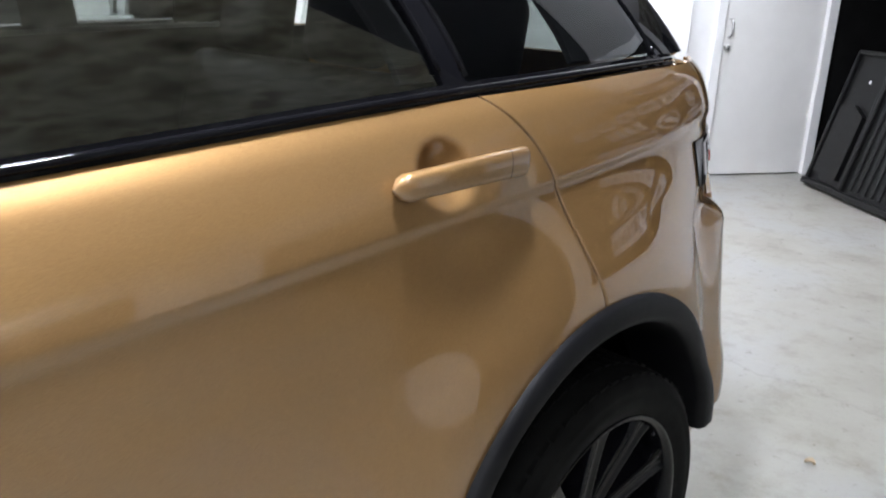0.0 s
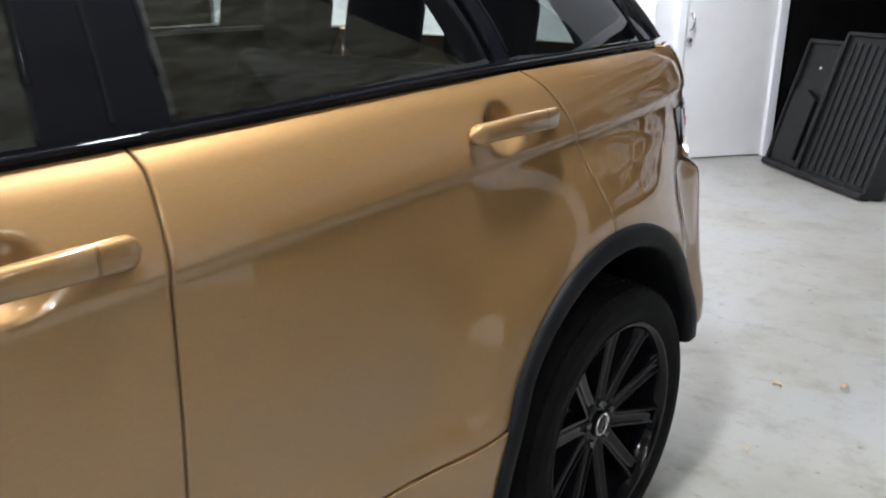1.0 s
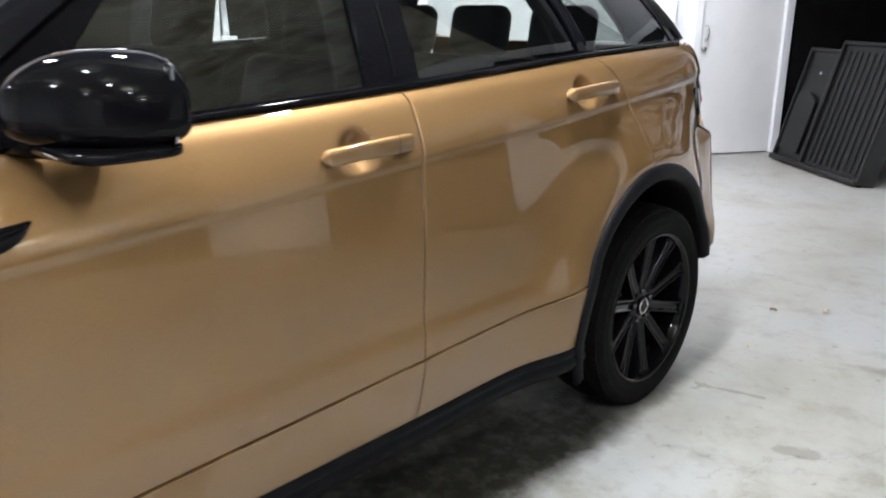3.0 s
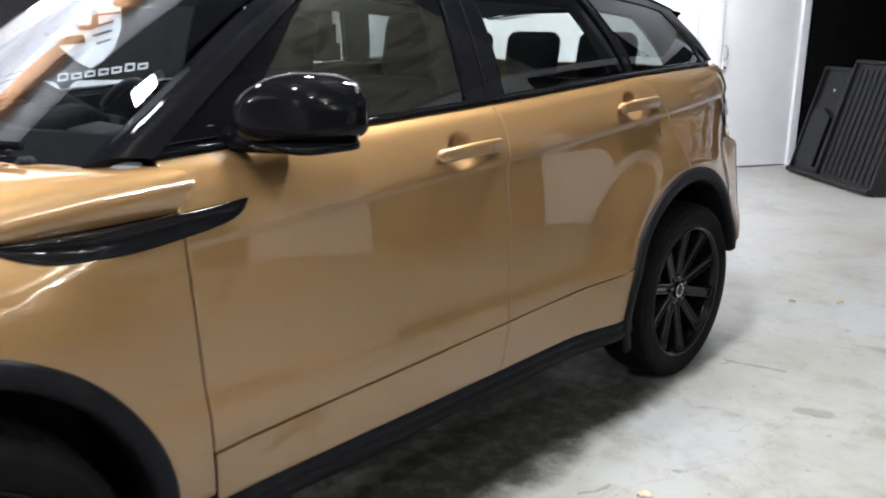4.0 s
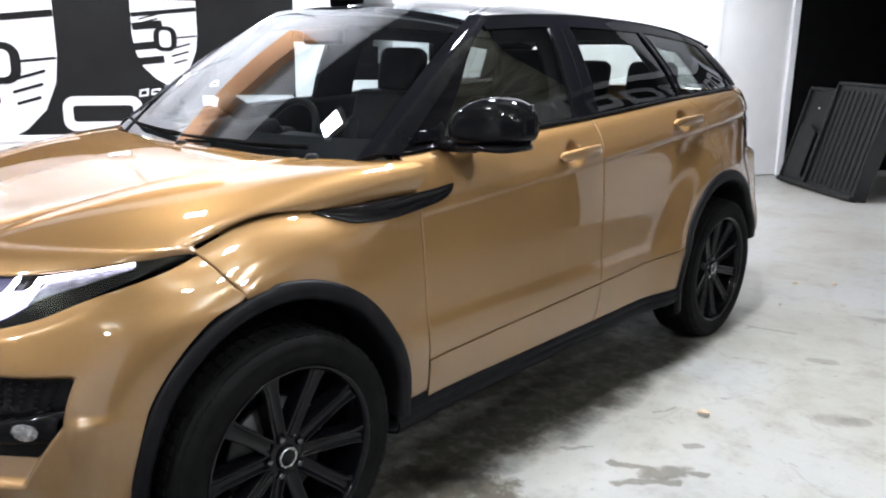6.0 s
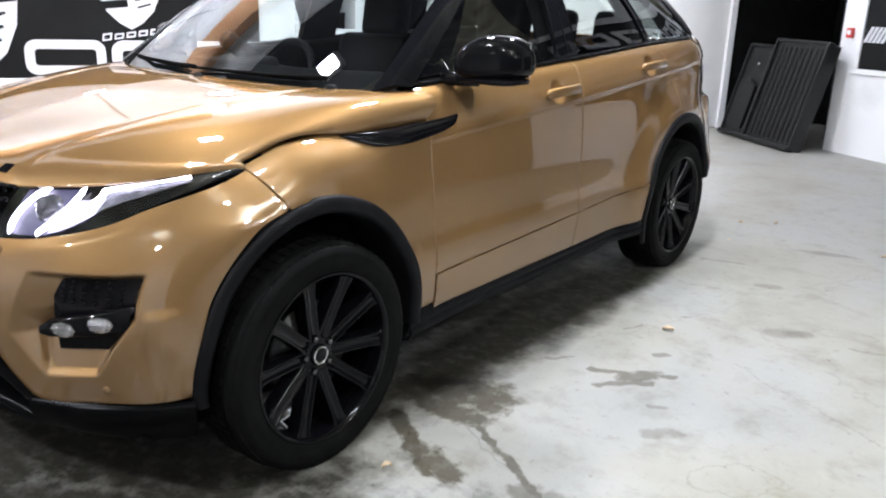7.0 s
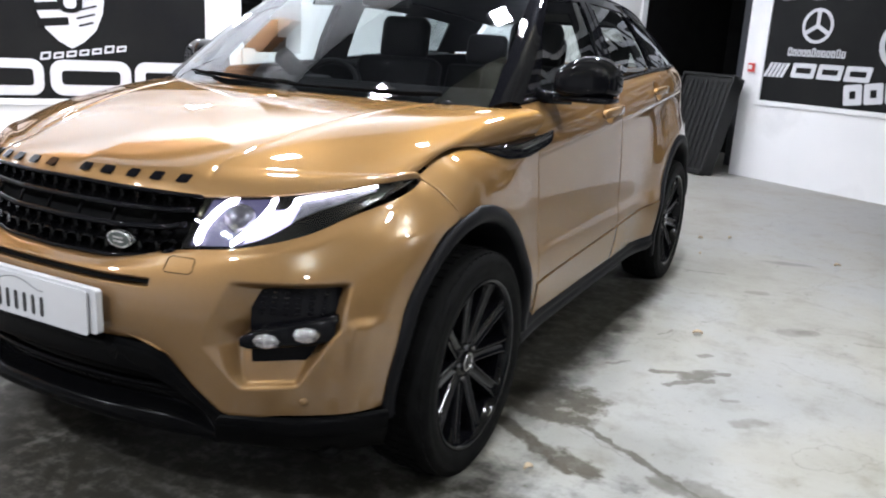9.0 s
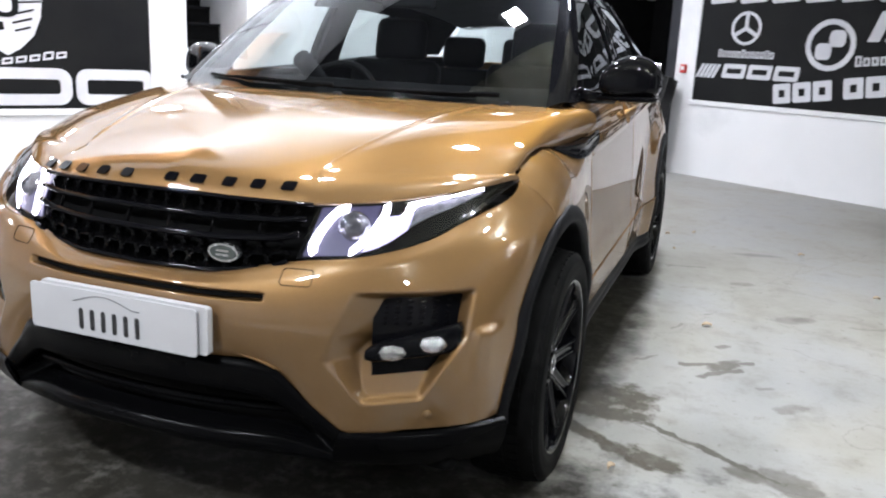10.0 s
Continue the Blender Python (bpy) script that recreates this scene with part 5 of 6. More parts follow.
# show plate: two sheets one behind the other
plate = part("plate", prism("plate", rounded(0.50, 0.118, 0.010, 4, -0.021, 0.593), -2.140, -2.136, "y"), PLATE_WHITE, car, "white plate with dark marks")
part("plate_back", prism("plate_back", rounded(0.50, 0.118, 0.010, 4, 0.003, 0.598), -2.130, -2.112, "y"), PLATE_WHITE, plate)
for k in range(6):                              # plain bars in place of the lettering
    part("plate_mark", prism("plate_mark", rounded(0.013, 0.054, 0.006, 4, -0.112 + 0.034 * k, 0.577), -2.1412, -2.140, "y"), INK, plate)
part("plate_line", tube("plate_line", [(-0.135 + 0.20 * t, -2.1408, 0.620 + 0.022 * math.sin(math.pi * min(1, t * 1.1)) ** 1.2) for t in np.linspace(0, 1, 20)], 0.0016, 6), GREY_INK, plate)

# ---- headlamps, pocket lamps, small nose parts ----
for mir in (False, True):
    s = -1 if mir else 1
    ub, hb = spline(U_LINE[3:], 40), spline(H_LINE[3:], 40)

    def lamp_at(t, k, out=0.0):
        i = t * 39
        a = np.array([np.interp(i, np.arange(40), ub[:, c]) for c in range(3)])
        b = np.array([np.interp(i, np.arange(40), hb[:, c]) for c in range(3)])
        p = lerp(a, b, k)
        n = np.array([0.45 + 0.45 * t, -0.85 + 0.35 * t, 0.25])
        return p + n / np.linalg.norm(n) * (out + 0.012 * math.sin(math.pi * k) * (1 - t))
    def patch(t0, t1, k0, k1, out, nu=16, nv=8):
        f0, f1 = (k0 if callable(k0) else lambda t: k0), (k1 if callable(k1) else lambda t: k1)
        return np.array([[lamp_at(t, lerp(f0(t), f1(t), q), out) for q in np.linspace(0, 1, nv)] for t in np.linspace(t0, t1, nu)])
    lampb = part("headlamp", sheet("headlamp", patch(0, 1, 0, 1, -0.035, 40, 12), 0.006, away=(0.3, -1.4, 0.8), mirror=mir), GLOSS_BLACK, car, "swept headlamp, lit cold white")
    # lit outlines: a hook round each projector and a blade towards the wing
    def ribbon(name, path, width, mat):
        """A flat lit ribbon along (t, k) points of the lamp; width in metres for each point."""
        rows = []
        q = spline([(a, c, w) for (a, c), w in zip(path, width)], 28)
        for m in range(len(q)):
            d = q[min(m + 1, 27)][:2] - q[max(m - 1, 0)][:2]
            d = np.array([d[0] * 0.75, d[1] * 0.12])
            d = d / max(np.linalg.norm(d), 1e-6)
            off = np.array([-d[1] / 0.75, d[0] / 0.12])
            rows.append([lamp_at(min(max(q[m][0] + off[0] * e * q[m][2], 0), 1), q[m][1] + off[1] * e * q[m][2], -0.020 + 0.006 * (1 - (2 * e) ** 2)) for e in np.linspace(-0.5, 0.5, 6)])
        return part(name, sheet(name, np.array(rows), 0.004, away=(0.3, -1.4, 0.8), mirror=mir), mat, lampb)
    ribbon("light_hook", [(0.125, 0.93), (0.085, 0.84), (0.055, 0.55), (0.045, 0.28), (0.06, 0.10)], [0.018, 0.024, 0.027, 0.027, 0.018], LED)
    ribbon("light_hook", [(0.272, 0.95), (0.280, 0.80), (0.272, 0.55), (0.245, 0.30), (0.205, 0.10)], [0.016, 0.022, 0.025, 0.026, 0.018], LED)
    ribbon("light_hook", [(0.385, 0.90), (0.375, 0.74), (0.350, 0.55), (0.315, 0.42), (0.275, 0.36)], [0.018, 0.022, 0.023, 0.022, 0.018], LED)
    ribbon("light_blade", [(0.36, 0.86), (0.42, 0.89), (0.50, 0.91), (0.60, 0.925), (0.74, 0.93)], [0.015, 0.012, 0.009, 0.006, 0.002], LED)
    edge = table([0.0, 0.20, 0.30, 0.36, 0.42, 0.50, 0.62, 0.75], [0.06, 0.07, 0.12, 0.24, 0.44, 0.56, 0.62, 0.70])
    part("lamp_fill", sheet("lamp_fill", patch(0.255, 0.40, lambda t: float(edge(t)), 0.70, -0.024), 0.004, away=(0.3, -1.4, 0.8), mirror=mir), LED_SOFT, lampb)
    part("lamp_fill", sheet("lamp_fill", patch(0.02, 0.255, 0.06, 0.94, -0.029), 0.003, away=(0.3, -1.4, 0.8), mirror=mir), LAMP_DIM, lampb)
    part("reflector_bowl", sheet("reflector_bowl", patch(0.40, 0.76, lambda t: float(edge(t)), 0.86, -0.026, 24), 0.003, away=(0.3, -1.4, 0.8), mirror=mir), LAMP_GREY, lampb, "ribbed silver-grey reflector")
    for t in (0.185,):
        c = lamp_at(t, 0.52, -0.03)
        pr = part("projector", revolve("projector", [(0.0, 0.030), (0.016, 0.027), (0.028, 0.016), (0.034, 0.004), (0.040, 0.002), (0.042, -0.02)], 32, "x"), LENS, lampb)
        pr.matrix_local = Matrix.Translation((s * c[0], c[1], c[2])) @ Euler((0, 0, radians(-62 if s > 0 else -118))).to_matrix().to_4x4()
    part("lamp_cover", sheet("lamp_cover", patch(0, 1, 0, 1, 0.0, 40, 12), 0.0, away=(0.3, -1.4, 0.8), mirror=mir), GLASS_CLEAR, lampb).visible_shadow = False

    # pocket insert and lamp bar
    def pocket(x, z, out):
        p, n = at_nose(x, z, out)
        return (p[0], p[1], p[2])
    rows = []
    for x in np.linspace(0.604, 0.795, 20):
        rows.append([pocket(x, z, -0.040) for z in np.linspace(0.470, 0.696, 18)])
    insert = part("pocket_insert", sheet("pocket_insert", np.array(rows), 0.006, away=(0.3, -1.4, 0.6), mirror=mir), GLOSS_BLACK, bumper, "black perforated lamp pocket")
    bmv, bmf = [], []
    for i, x in enumerate(np.linspace(0.632, 0.756, 10)):
        for z in np.linspace(0.625, 0.684, 5):
            p, n = at_nose(x + (0.01 if i % 2 else 0), z, -0.036)
            b = len(bmv)
            for a in range(6):
                an = radians(60 * a)
                bmv.append((s * (p[0] + 0.0045 * math.cos(an)), p[1] - 0.001 + 0.0028 * math.cos(an), p[2] + 0.0045 * math.sin(an)))
            bmv.append((s * p[0], p[1] - 0.003, p[2]))
            bmf += [(b + a, b + (a + 1) % 6, b + 6) for a in range(6)]
    part("pocket_studs", mesh("pocket_studs", bmv, bmf, False), RIM, insert)["kind"] = "stuff"
    rows = []
    for t in np.linspace(0, 1, 24):
        x = lerp(0.590, 0.783, t)
        zc, hz = lerp(0.553, 0.586, t), lerp(0.024, 0.039, t) * min(1.0, 0.62 + 4.5 * t) * (1 if t < 0.98 else 0.6)
        p, n = at_nose(max(x, 0.57), 0.60, 0.0)
        y = p[1] - 0.004 + 0.012 * t
        rows.append([(x, y + 0.035 * (1 - math.cos(a)) * 0.5 * 1.6, zc + hz * np.sign(math.sin(a)) * abs(math.sin(a)) ** 0.45) for a in np.linspace(-math.pi, math.pi, 19)])
    fog = part("pocket_lamp", sheet("pocket_lamp", np.array(rows), 0.0, away=(0.66, -1.9, 0.57), mirror=mir), GLOSS_BLACK, bumper, "black lamp bar with two clear cells")
    for x, z in ((0.648, 0.560), (0.730, 0.577)):
        p, n = at_nose(x, 0.60, 0.0)
        cell = part("lamp_cell", revolve("lamp_cell", [(0.0, 0.004), (0.012, 0.0045), (0.020, 0.003), (0.023, 0.0), (0.023, -0.01)], 8, "x"), CELL, fog, "clear lamp cell")
        cell.matrix_local = Matrix.Translation((s * x, p[1] + 0.002, z)) @ Euler((0, 0, radians(-60 if s > 0 else -120))).to_matrix().to_4x4() @ Matrix.Diagonal((0.7, 1.55, 0.92, 1))
    p, n = at_nose(0.72, 0.392, 0.001)
    sens = part("parking_sensor", revolve("parking_sensor", [(0.0, 0.003), (0.008, 0.003), (0.0095, 0.0015), (0.0105, 0.0015), (0.0115, 0.0)], 24, "x"), GOLD, bumper)
    sens.matrix_local = Matrix.Translation((s * p[0], p[1], p[2])) @ Euler((0, 0, radians(-60 if s > 0 else -120))).to_matrix().to_4x4()
    # washer cover outline
    ring = []
    for px, pz in rounded(0.075, 0.036, 0.010, 4):
        q, n = at_nose(0.420 + px, 0.727 + pz, 0.0)
        f = np.array([0.420 + px, np.interp(0.420 + px, [0.3, 0.6], [-2.052, -1.962]) + 0.30 * max(0, pz), 0.727 + pz])
        ring.append((s * q[0], q[1] - 0.0005, q[2]))
    part("washer_cover", tube("washer_cover", ring, 0.0012, 5, True), MATT_BLACK, bumper)

# ---- roof, screens, tail ----
ws_b = [(0, -1.060, 1.088), (0.38, -1.022, 1.090), (0.60, -0.955, 1.092), (0.730, -0.900, 1.096)]
ws_t = [(0, -0.345, 1.572), (0.33, -0.325, 1.564), (0.50, -0.285, 1.552), (0.597, -0.235, 1.537)]
mid = [tuple((np.array(a) + np.array(b)) / 2 + np.array([0, -0.02 * 0.6, 0.022])) for a, b in zip(ws_b, ws_t)]


def even_pane(g, nu, nv):
    """The same pane drawn with one low-order curve each way, as bent glass is."""
    t = np.linspace(0, 1, g.shape[1])[None, :].repeat(g.shape[0], 0)
    s = g[:, :, 0] / g[-1:, :, 0]
    edge = np.polyfit(t[0], g[-1, :, 0], 2)
    powers = [(p, q) for p in (0, 2, 4) for q in (0, 1, 2)]
    base = np.stack([(s ** p * t ** q).ravel() for p, q in powers], 1)
    cy, cz = (np.linalg.lstsq(base, g[:, :, k].ravel(), rcond=None)[0] for k in (1, 2))
    s2, t2 = np.meshgrid(np.linspace(0, 1, nu), np.linspace(0, 1, nv), indexing="ij")
    base = np.stack([s2 ** p * t2 ** q for p, q in powers], 2)
    return np.stack([s2 * np.polyval(edge, t2), base @ cy, base @ cz], 2)


part("windscreen", sheet("windscreen", both(even_pane(loft([ws_b, mid, ws_t], 24, 20), 40, 36)), 0.0, away=(0, 0, 0.9)), GLASS_FRONT, car, "clear raked windscreen").visible_shadow = False
roof = []
for y in np.linspace(-0.35, 1.80, 40):
    xt, zt = float(XT(y)), float(ZT(y)) + 0.008
    rise = 0.058 * (1 - 0.25 * max(0, (y - 0.8)))
    yy = [y + (0.115 * (x / xt) ** 2 if y < -0.2 else 0.115 * (x / xt) ** 2 * max(0, (0.2 - y) / 0.4) if y < 0.2 else 0) for x in np.linspace(0, xt, 20)]
    roof.append([(x, q, zt + rise * (1 - (x / xt) ** 2.4)) for x, q in zip(np.linspace(0, xt, 20), yy)])
roof = np.transpose(np.array(roof), (1, 0, 2))
part("roof", sheet("roof", both(roof), 0.02, away=(0, 0.6, 0.9)), GLOSS_BLACK, car, "gloss black roof")
lining = both(roof - np.array([0, 0, 0.035]))
part("headlining", sheet("headlining", lining, 0.006, away=(0, 0.6, 3.0)), HEADLINER, car, "dark headlining")
sp = [[(0, 1.78, 1.497), (0.3, 1.78, 1.49), (0.54, 1.77, 1.448)], [(0, 1.93, 1.478), (0.3, 1.925, 1.470), (0.52, 1.90, 1.440)], [(0, 1.985, 1.462), (0.3, 1.975, 1.455), (0.50, 1.93, 1.428)], [(0, 1.96, 1.440), (0.3, 1.95, 1.433), (0.49, 1.91, 1.410)], [(0, 1.80, 1.440), (0.3, 1.80, 1.435), (0.52, 1.78, 1.41)]]
part("spoiler", sheet("spoiler", both(loft(sp, 20, 16)), 0.006, away=(0, 1.85, 1.455)), GLOSS_BLACK, car, "gloss black roof spoiler")
rg = [[(0, 1.84, 1.435), (0.3, 1.83, 1.43), (0.53, 1.76, 1.41)], [(0, 1.96, 1.32), (0.35, 1.94, 1.315), (0.62, 1.82, 1.30)], [(0, 2.05, 1.20), (0.4, 2.02, 1.20), (0.70, 1.86, 1.215)]]
part("rear_screen", sheet("rear_screen", both(loft(rg, 20, 12)), 0.0, away=(0, 1, 1)), GLASS_DARK, car).visible_shadow = False
tg = [[(0, 2.05, 1.20), (0.4, 2.02, 1.20), (0.66, 1.905, 1.215), (float(flank(1.97, 1.2)) - 0.01, 1.965, 1.205)], [(0, 2.10, 1.05), (0.4, 2.07, 1.05), (0.62, 2.02, 1.05), (float(flank(1.97, 1.05)), 1.97, 1.05)],
      [(0, 2.13, 0.90), (0.4, 2.11, 0.90), (0.64, 2.06, 0.9), (float(flank(1.97, 0.9)), 1.97, 0.9)], [(0, 2.15, 0.7), (0.4, 2.13, 0.7), (0.66, 2.08, 0.7), (float(flank(1.97, 0.7)), 1.97, 0.7)],
      [(0, 2.14, 0.47), (0.4, 2.12, 0.48), (0.66, 2.07, 0.51), (float(flank(1.97, 0.52)), 1.97, 0.52)]]
part("tailgate", sheet("tailgate", both(loft(tg, 30, 24)), 0.012, away=(0, 1, 0.8)), GOLD, car, "gold tailgate and rear bumper")
for mir in (False, True):
    g = side_grid(lambda z: 1.735 + 0.45 * (1.05 - z), 1.968, lambda y: 0.950 + 0.10 * (1.968 - y), lambda y: 1.072 + 0.06 * (y - 1.8), 14, 10, 0.004)
    tl = part("tail_lamp", sheet("tail_lamp", g, 0.01, mirror=mir), GLOSS_BLACK, car, "dark tail lamp with pale and red cells")
    g = side_grid(lambda z: 1.800 + 0.45 * (1.05 - z), 1.966, 0.985, lambda y: 1.060 + 0.06 * (y - 1.8), 8, 8, 0.008)
    part("tail_cell", sheet("tail_cell", g, 0.004, mirror=mir), PALE_LAMP, tl)
    g = side_grid(lambda z: 1.865 + 0.45 * (1.05 - z), 1.964, 1.005, 1.030, 6, 4, 0.011)
    part("tail_cell", sheet("tail_cell", g, 0.003, mirror=mir), RED_LAMP, tl)
part("underbody", box("underbody", (-0.78, -1.85, 0.215), (0.78, 2.0, 0.26), 0.02), MATT_BLACK, car)
part("bay_panel", box("bay_panel", (-0.74, -1.80, 0.26), (0.74, -0.95, 0.70), 0.03), MATT_BLACK, car)
part("scuttle", sheet("scuttle", both(loft([[(0, -1.13, 1.070), (0.4, -1.09, 1.070), (0.66, -0.985, 1.068), (0.76, -0.86, 1.078)], [(0, -1.01, 1.082), (0.38, -0.985, 1.084), (0.60, -0.935, 1.086), (0.735, -0.87, 1.092)]], 30, 6)), 0.01, away=(0, -1, 0.5)), MATT_BLACK, car, "black scuttle panel under the screen")

# black printed band round the foot of the screen
band = both(loft([ws_b, mid, ws_t], 24, 60)) - np.array([0, -0.003, 0.004])
part("screen_band", sheet("screen_band", band[:, :8], 0.002, away=(0, 0, 0.9)), MATT_BLACK, car, "black printed band at the foot of the screen")

# wipers
def on_screen(x, t, up=0.012):
    a = np.array([np.interp(abs(x), [p[0] for p in ws_b], [p[c] for p in ws_b]) for c in (1, 2)])
    b = np.array([np.interp(abs(x), [p[0] for p in ws_t], [p[c] for p in ws_t]) for c in (1, 2)])
    q = lerp(a, b, t) + np.array([-0.012, 0.022]) * 4 * t * (1 - t)
    return (x, q[0] - 0.55 * up, q[1] + 0.83 * up)


for x0, x1, t0, t1 in ((0.60, -0.02, 0.020, 0.032), (0.02, -0.60, 0.025, 0.048)):
    w = part("wiper", tube("wiper", [on_screen(lerp(x0 - 0.02, x1 + 0.15, k), lerp(t0, t1, k), 0.030 - 0.012 * k) for k in np.linspace(0, 1, 14)], [0.009] * 3 + [0.006] * 11, 8), MATT_BLACK, car, "black wiper")
    part("wiper_blade", tube("wiper_blade", [on_screen(lerp(x0 - 0.10, x1, k), lerp(t0 + 0.012, t1 + 0.012, k), 0.010) for k in np.linspace(0, 1, 18)], 0.0055, 6), MATT_BLACK, w)
    part("wiper_cap", revolve("wiper_cap", [(0.0, 0.022), (0.014, 0.020), (0.020, 0.012), (0.022, 0.0)], 16, "z"), SATIN_BLACK, w).location = on_screen(x0, t0 - 0.03, 0.0)

# ---- wheels ----
tyre_prof = [(0.256, -0.100), (0.278, -0.108), (0.306, -0.113), (0.330, -0.109), (0.344, -0.098), (0.351, -0.082), (R_TYRE, -0.05), (R_TYRE, 0.0), (R_TYRE, 0.05), (0.351, 0.082), (0.344, 0.098), (0.330, 0.109), (0.322, 0.1115), (0.319, 0.1105), (0.306, 0.113), (0.286, 0.1115), (0.283, 0.1095), (0.272, 0.107), (0.266, 0.102), (0.262, 0.097)]
rim_prof = [(0.262, 0.097), (0.268, 0.103), (0.264, 0.107), (0.256, 0.103), (0.250, 0.092), (0.244, 0.05), (0.236, -0.02), (0.240, -0.09), (0.256, -0.100)]


def spoke_mesh(s):
    """One tapered spoke with rounded face, running up the wheel."""
    rows = []
    for t in np.linspace(0, 1, 12):
        r = lerp(0.046, 0.256, t)
        w = lerp(0.0215, 0.0225, min(1, t / 0.8)) + 0.009 * max(0, t - 0.86) / 0.14 + 0.008 * max(0, 0.12 - t) / 0.12
        d = lerp(0.060, 0.094, t) - 0.002 * math.sin(math.pi * t)
        rows.append([(s * (d - dep), off * w, r) for off, dep in ((-1.05, 0.050), (-1.0, 0.004), (-0.86, 0.0), (-0.62, 0.0), (-0.50, 0.005), (0.50, 0.005), (0.62, 0.0), (0.86, 0.0), (1.0, 0.004), (1.05, 0.050))])
    return sheet("spoke", np.array(rows), 0.0, away=(-s * 0.3, 0, 0.15))


tread_v, tread_f = [], []
for k in range(64):
    for lane, (x0, x1) in enumerate(((-0.098, -0.066), (-0.056, -0.022), (-0.014, 0.014), (0.022, 0.056), (0.066, 0.098))):
        a0 = 2 * math.pi * (k + 0.15 * lane) / 64
        a1 = a0 + 2 * math.pi / 64 * 0.78
        b = len(tread_v)
        for rr in (R_TYRE - 0.004, R_TYRE + 0.0045):
            r = rr - (0.008 if lane in (0, 4) else 0)
            for a, x in ((a0, x0), (a1, x0 + 0.002), (a1, x1), (a0, x1 - 0.002)):
                tread_v.append((x, r * math.cos(a), r * math.sin(a)))
        tread_f += [(b + 4, b + 5, b + 6, b + 7), (b, b + 1, b + 5, b + 4), (b + 1, b + 2, b + 6, b + 5), (b + 2, b + 3, b + 7, b + 6), (b + 3, b, b + 4, b + 7)]
tread = mesh("tread", tread_v, tread_f, False)
for s in (1, -1):
    tyre_m, rim_m = revolve("tyre", tyre_prof, 96, mirror=s < 0), revolve("rim", rim_prof, 96, mirror=s < 0)
    sp_m = spoke_mesh(s)
    hub_m = revolve("hub", [(0.0, 0.060), (0.05, 0.060), (0.064, 0.054), (0.07, 0.04), (0.07, -0.02)], 48, mirror=s < 0)
    cap_m = revolve("cap", [(0.0, 0.070), (0.022, 0.070), (0.026, 0.068), (0.030, 0.072), (0.033, 0.068), (0.034, 0.058)], 40, mirror=s < 0)
    ring_m = revolve("cap_ring", [(0.0235, 0.0702), (0.0245, 0.0725), (0.0275, 0.0725), (0.0285, 0.0702)], 40, mirror=s < 0)
    nut_m = revolve("nut", [(0.0, 0.069), (0.008, 0.069), (0.0105, 0.065), (0.0105, 0.052)], 6, mirror=s < 0)
    disc_m = revolve("brake_disc", [(0.05, 0.02), (0.155, 0.02), (0.158, 0.01), (0.155, 0.0), (0.05, 0.0)], 48, mirror=s < 0)
    for yc, lead in zip(AXLES, (14, 3)):
        base = Matrix.Translation((s * 0.837, yc + 0.013, R_TYRE - 0.003))
        wh = part("wheel", rim_m, RIM, car, "gloss black ten-spoke wheel")
        wh.matrix_local = base
        ty = part("tyre", tyre_m, RUBBER, wh, "black rubber tyre")
        part("tread", tread, RUBBER, ty)
        for k in range(10):
            part("spoke", sp_m, RIM, wh).matrix_local = Euler((radians(36 * k + lead), 0, 0)).to_matrix().to_4x4()
        part("hub", hub_m, RIM, wh)
        cp = part("hub_cap", cap_m, GLOSS_BLACK, wh, "round black hub cap")
        part("cap_ring", ring_m, STEEL, cp, "thin bright ring")
        for k in range(5):
            a = radians(72 * k + lead + 18)
            part("wheel_nut", nut_m, NUT_STEEL, wh, "dark steel wheel nut").location = (0, 0.054 * math.cos(a), 0.054 * math.sin(a))
        part("brake_disc", disc_m, DULL_STEEL, wh)

# ---- cabin ----
def pad(name, c, h, parent, tilt=0.0, material=LEATHER, bev=0.05):
    ob = part(name, finish(box_bm((-h[0], -h[1], -h[2]), h, min(bev, *[q * 0.95 for q in h]), 4), name, True), material, parent)
    ob.matrix_local = Matrix.Translation(c) @ Euler((radians(tilt), 0, 0)).to_matrix().to_4x4()
    return ob


for x in (0.37, -0.37):
    seat = part("front_seat", box("front_seat", (x - 0.24, -0.28, 0.30), (x + 0.24, 0.24, 0.42), 0.03), TRIM_GREY, car, "dark leather front seat")
    pad("cushion", (x, -0.05, 0.52), (0.25, 0.26, 0.09), seat, -6)
    pad("backrest", (x, 0.27, 0.88), (0.24, 0.07, 0.335), seat, -14)
    pad("bolster", (x - 0.20, 0.22, 0.84), (0.05, 0.06, 0.24), seat, -14)
    pad("bolster", (x + 0.20, 0.22, 0.84), (0.05, 0.06, 0.24), seat, -14)
    pad("headrest", (x, 0.395, 1.30), (0.135, 0.06, 0.115), seat, -10)
    for dx in (-0.05, 0.05):
        part("post", tube("post", [(x + dx, 0.365, 1.14), (x + dx, 0.385, 1.22)], 0.007), STEEL, seat)
bench = part("rear_bench", box("rear_bench", (-0.66, 0.95, 0.30), (0.66, 1.40, 0.46), 0.04), TRIM_GREY, car, "dark leather rear bench")
pad("cushion", (0, 1.10, 0.54), (0.66, 0.28, 0.08), bench, -4)
pad("backrest", (0, 1.42, 0.85), (0.66, 0.08, 0.31), bench, -16)
for x in (-0.40, 0.0, 0.40):
    pad("headrest", (x, 1.50, 1.255), (0.14, 0.05, 0.10), bench, -10)
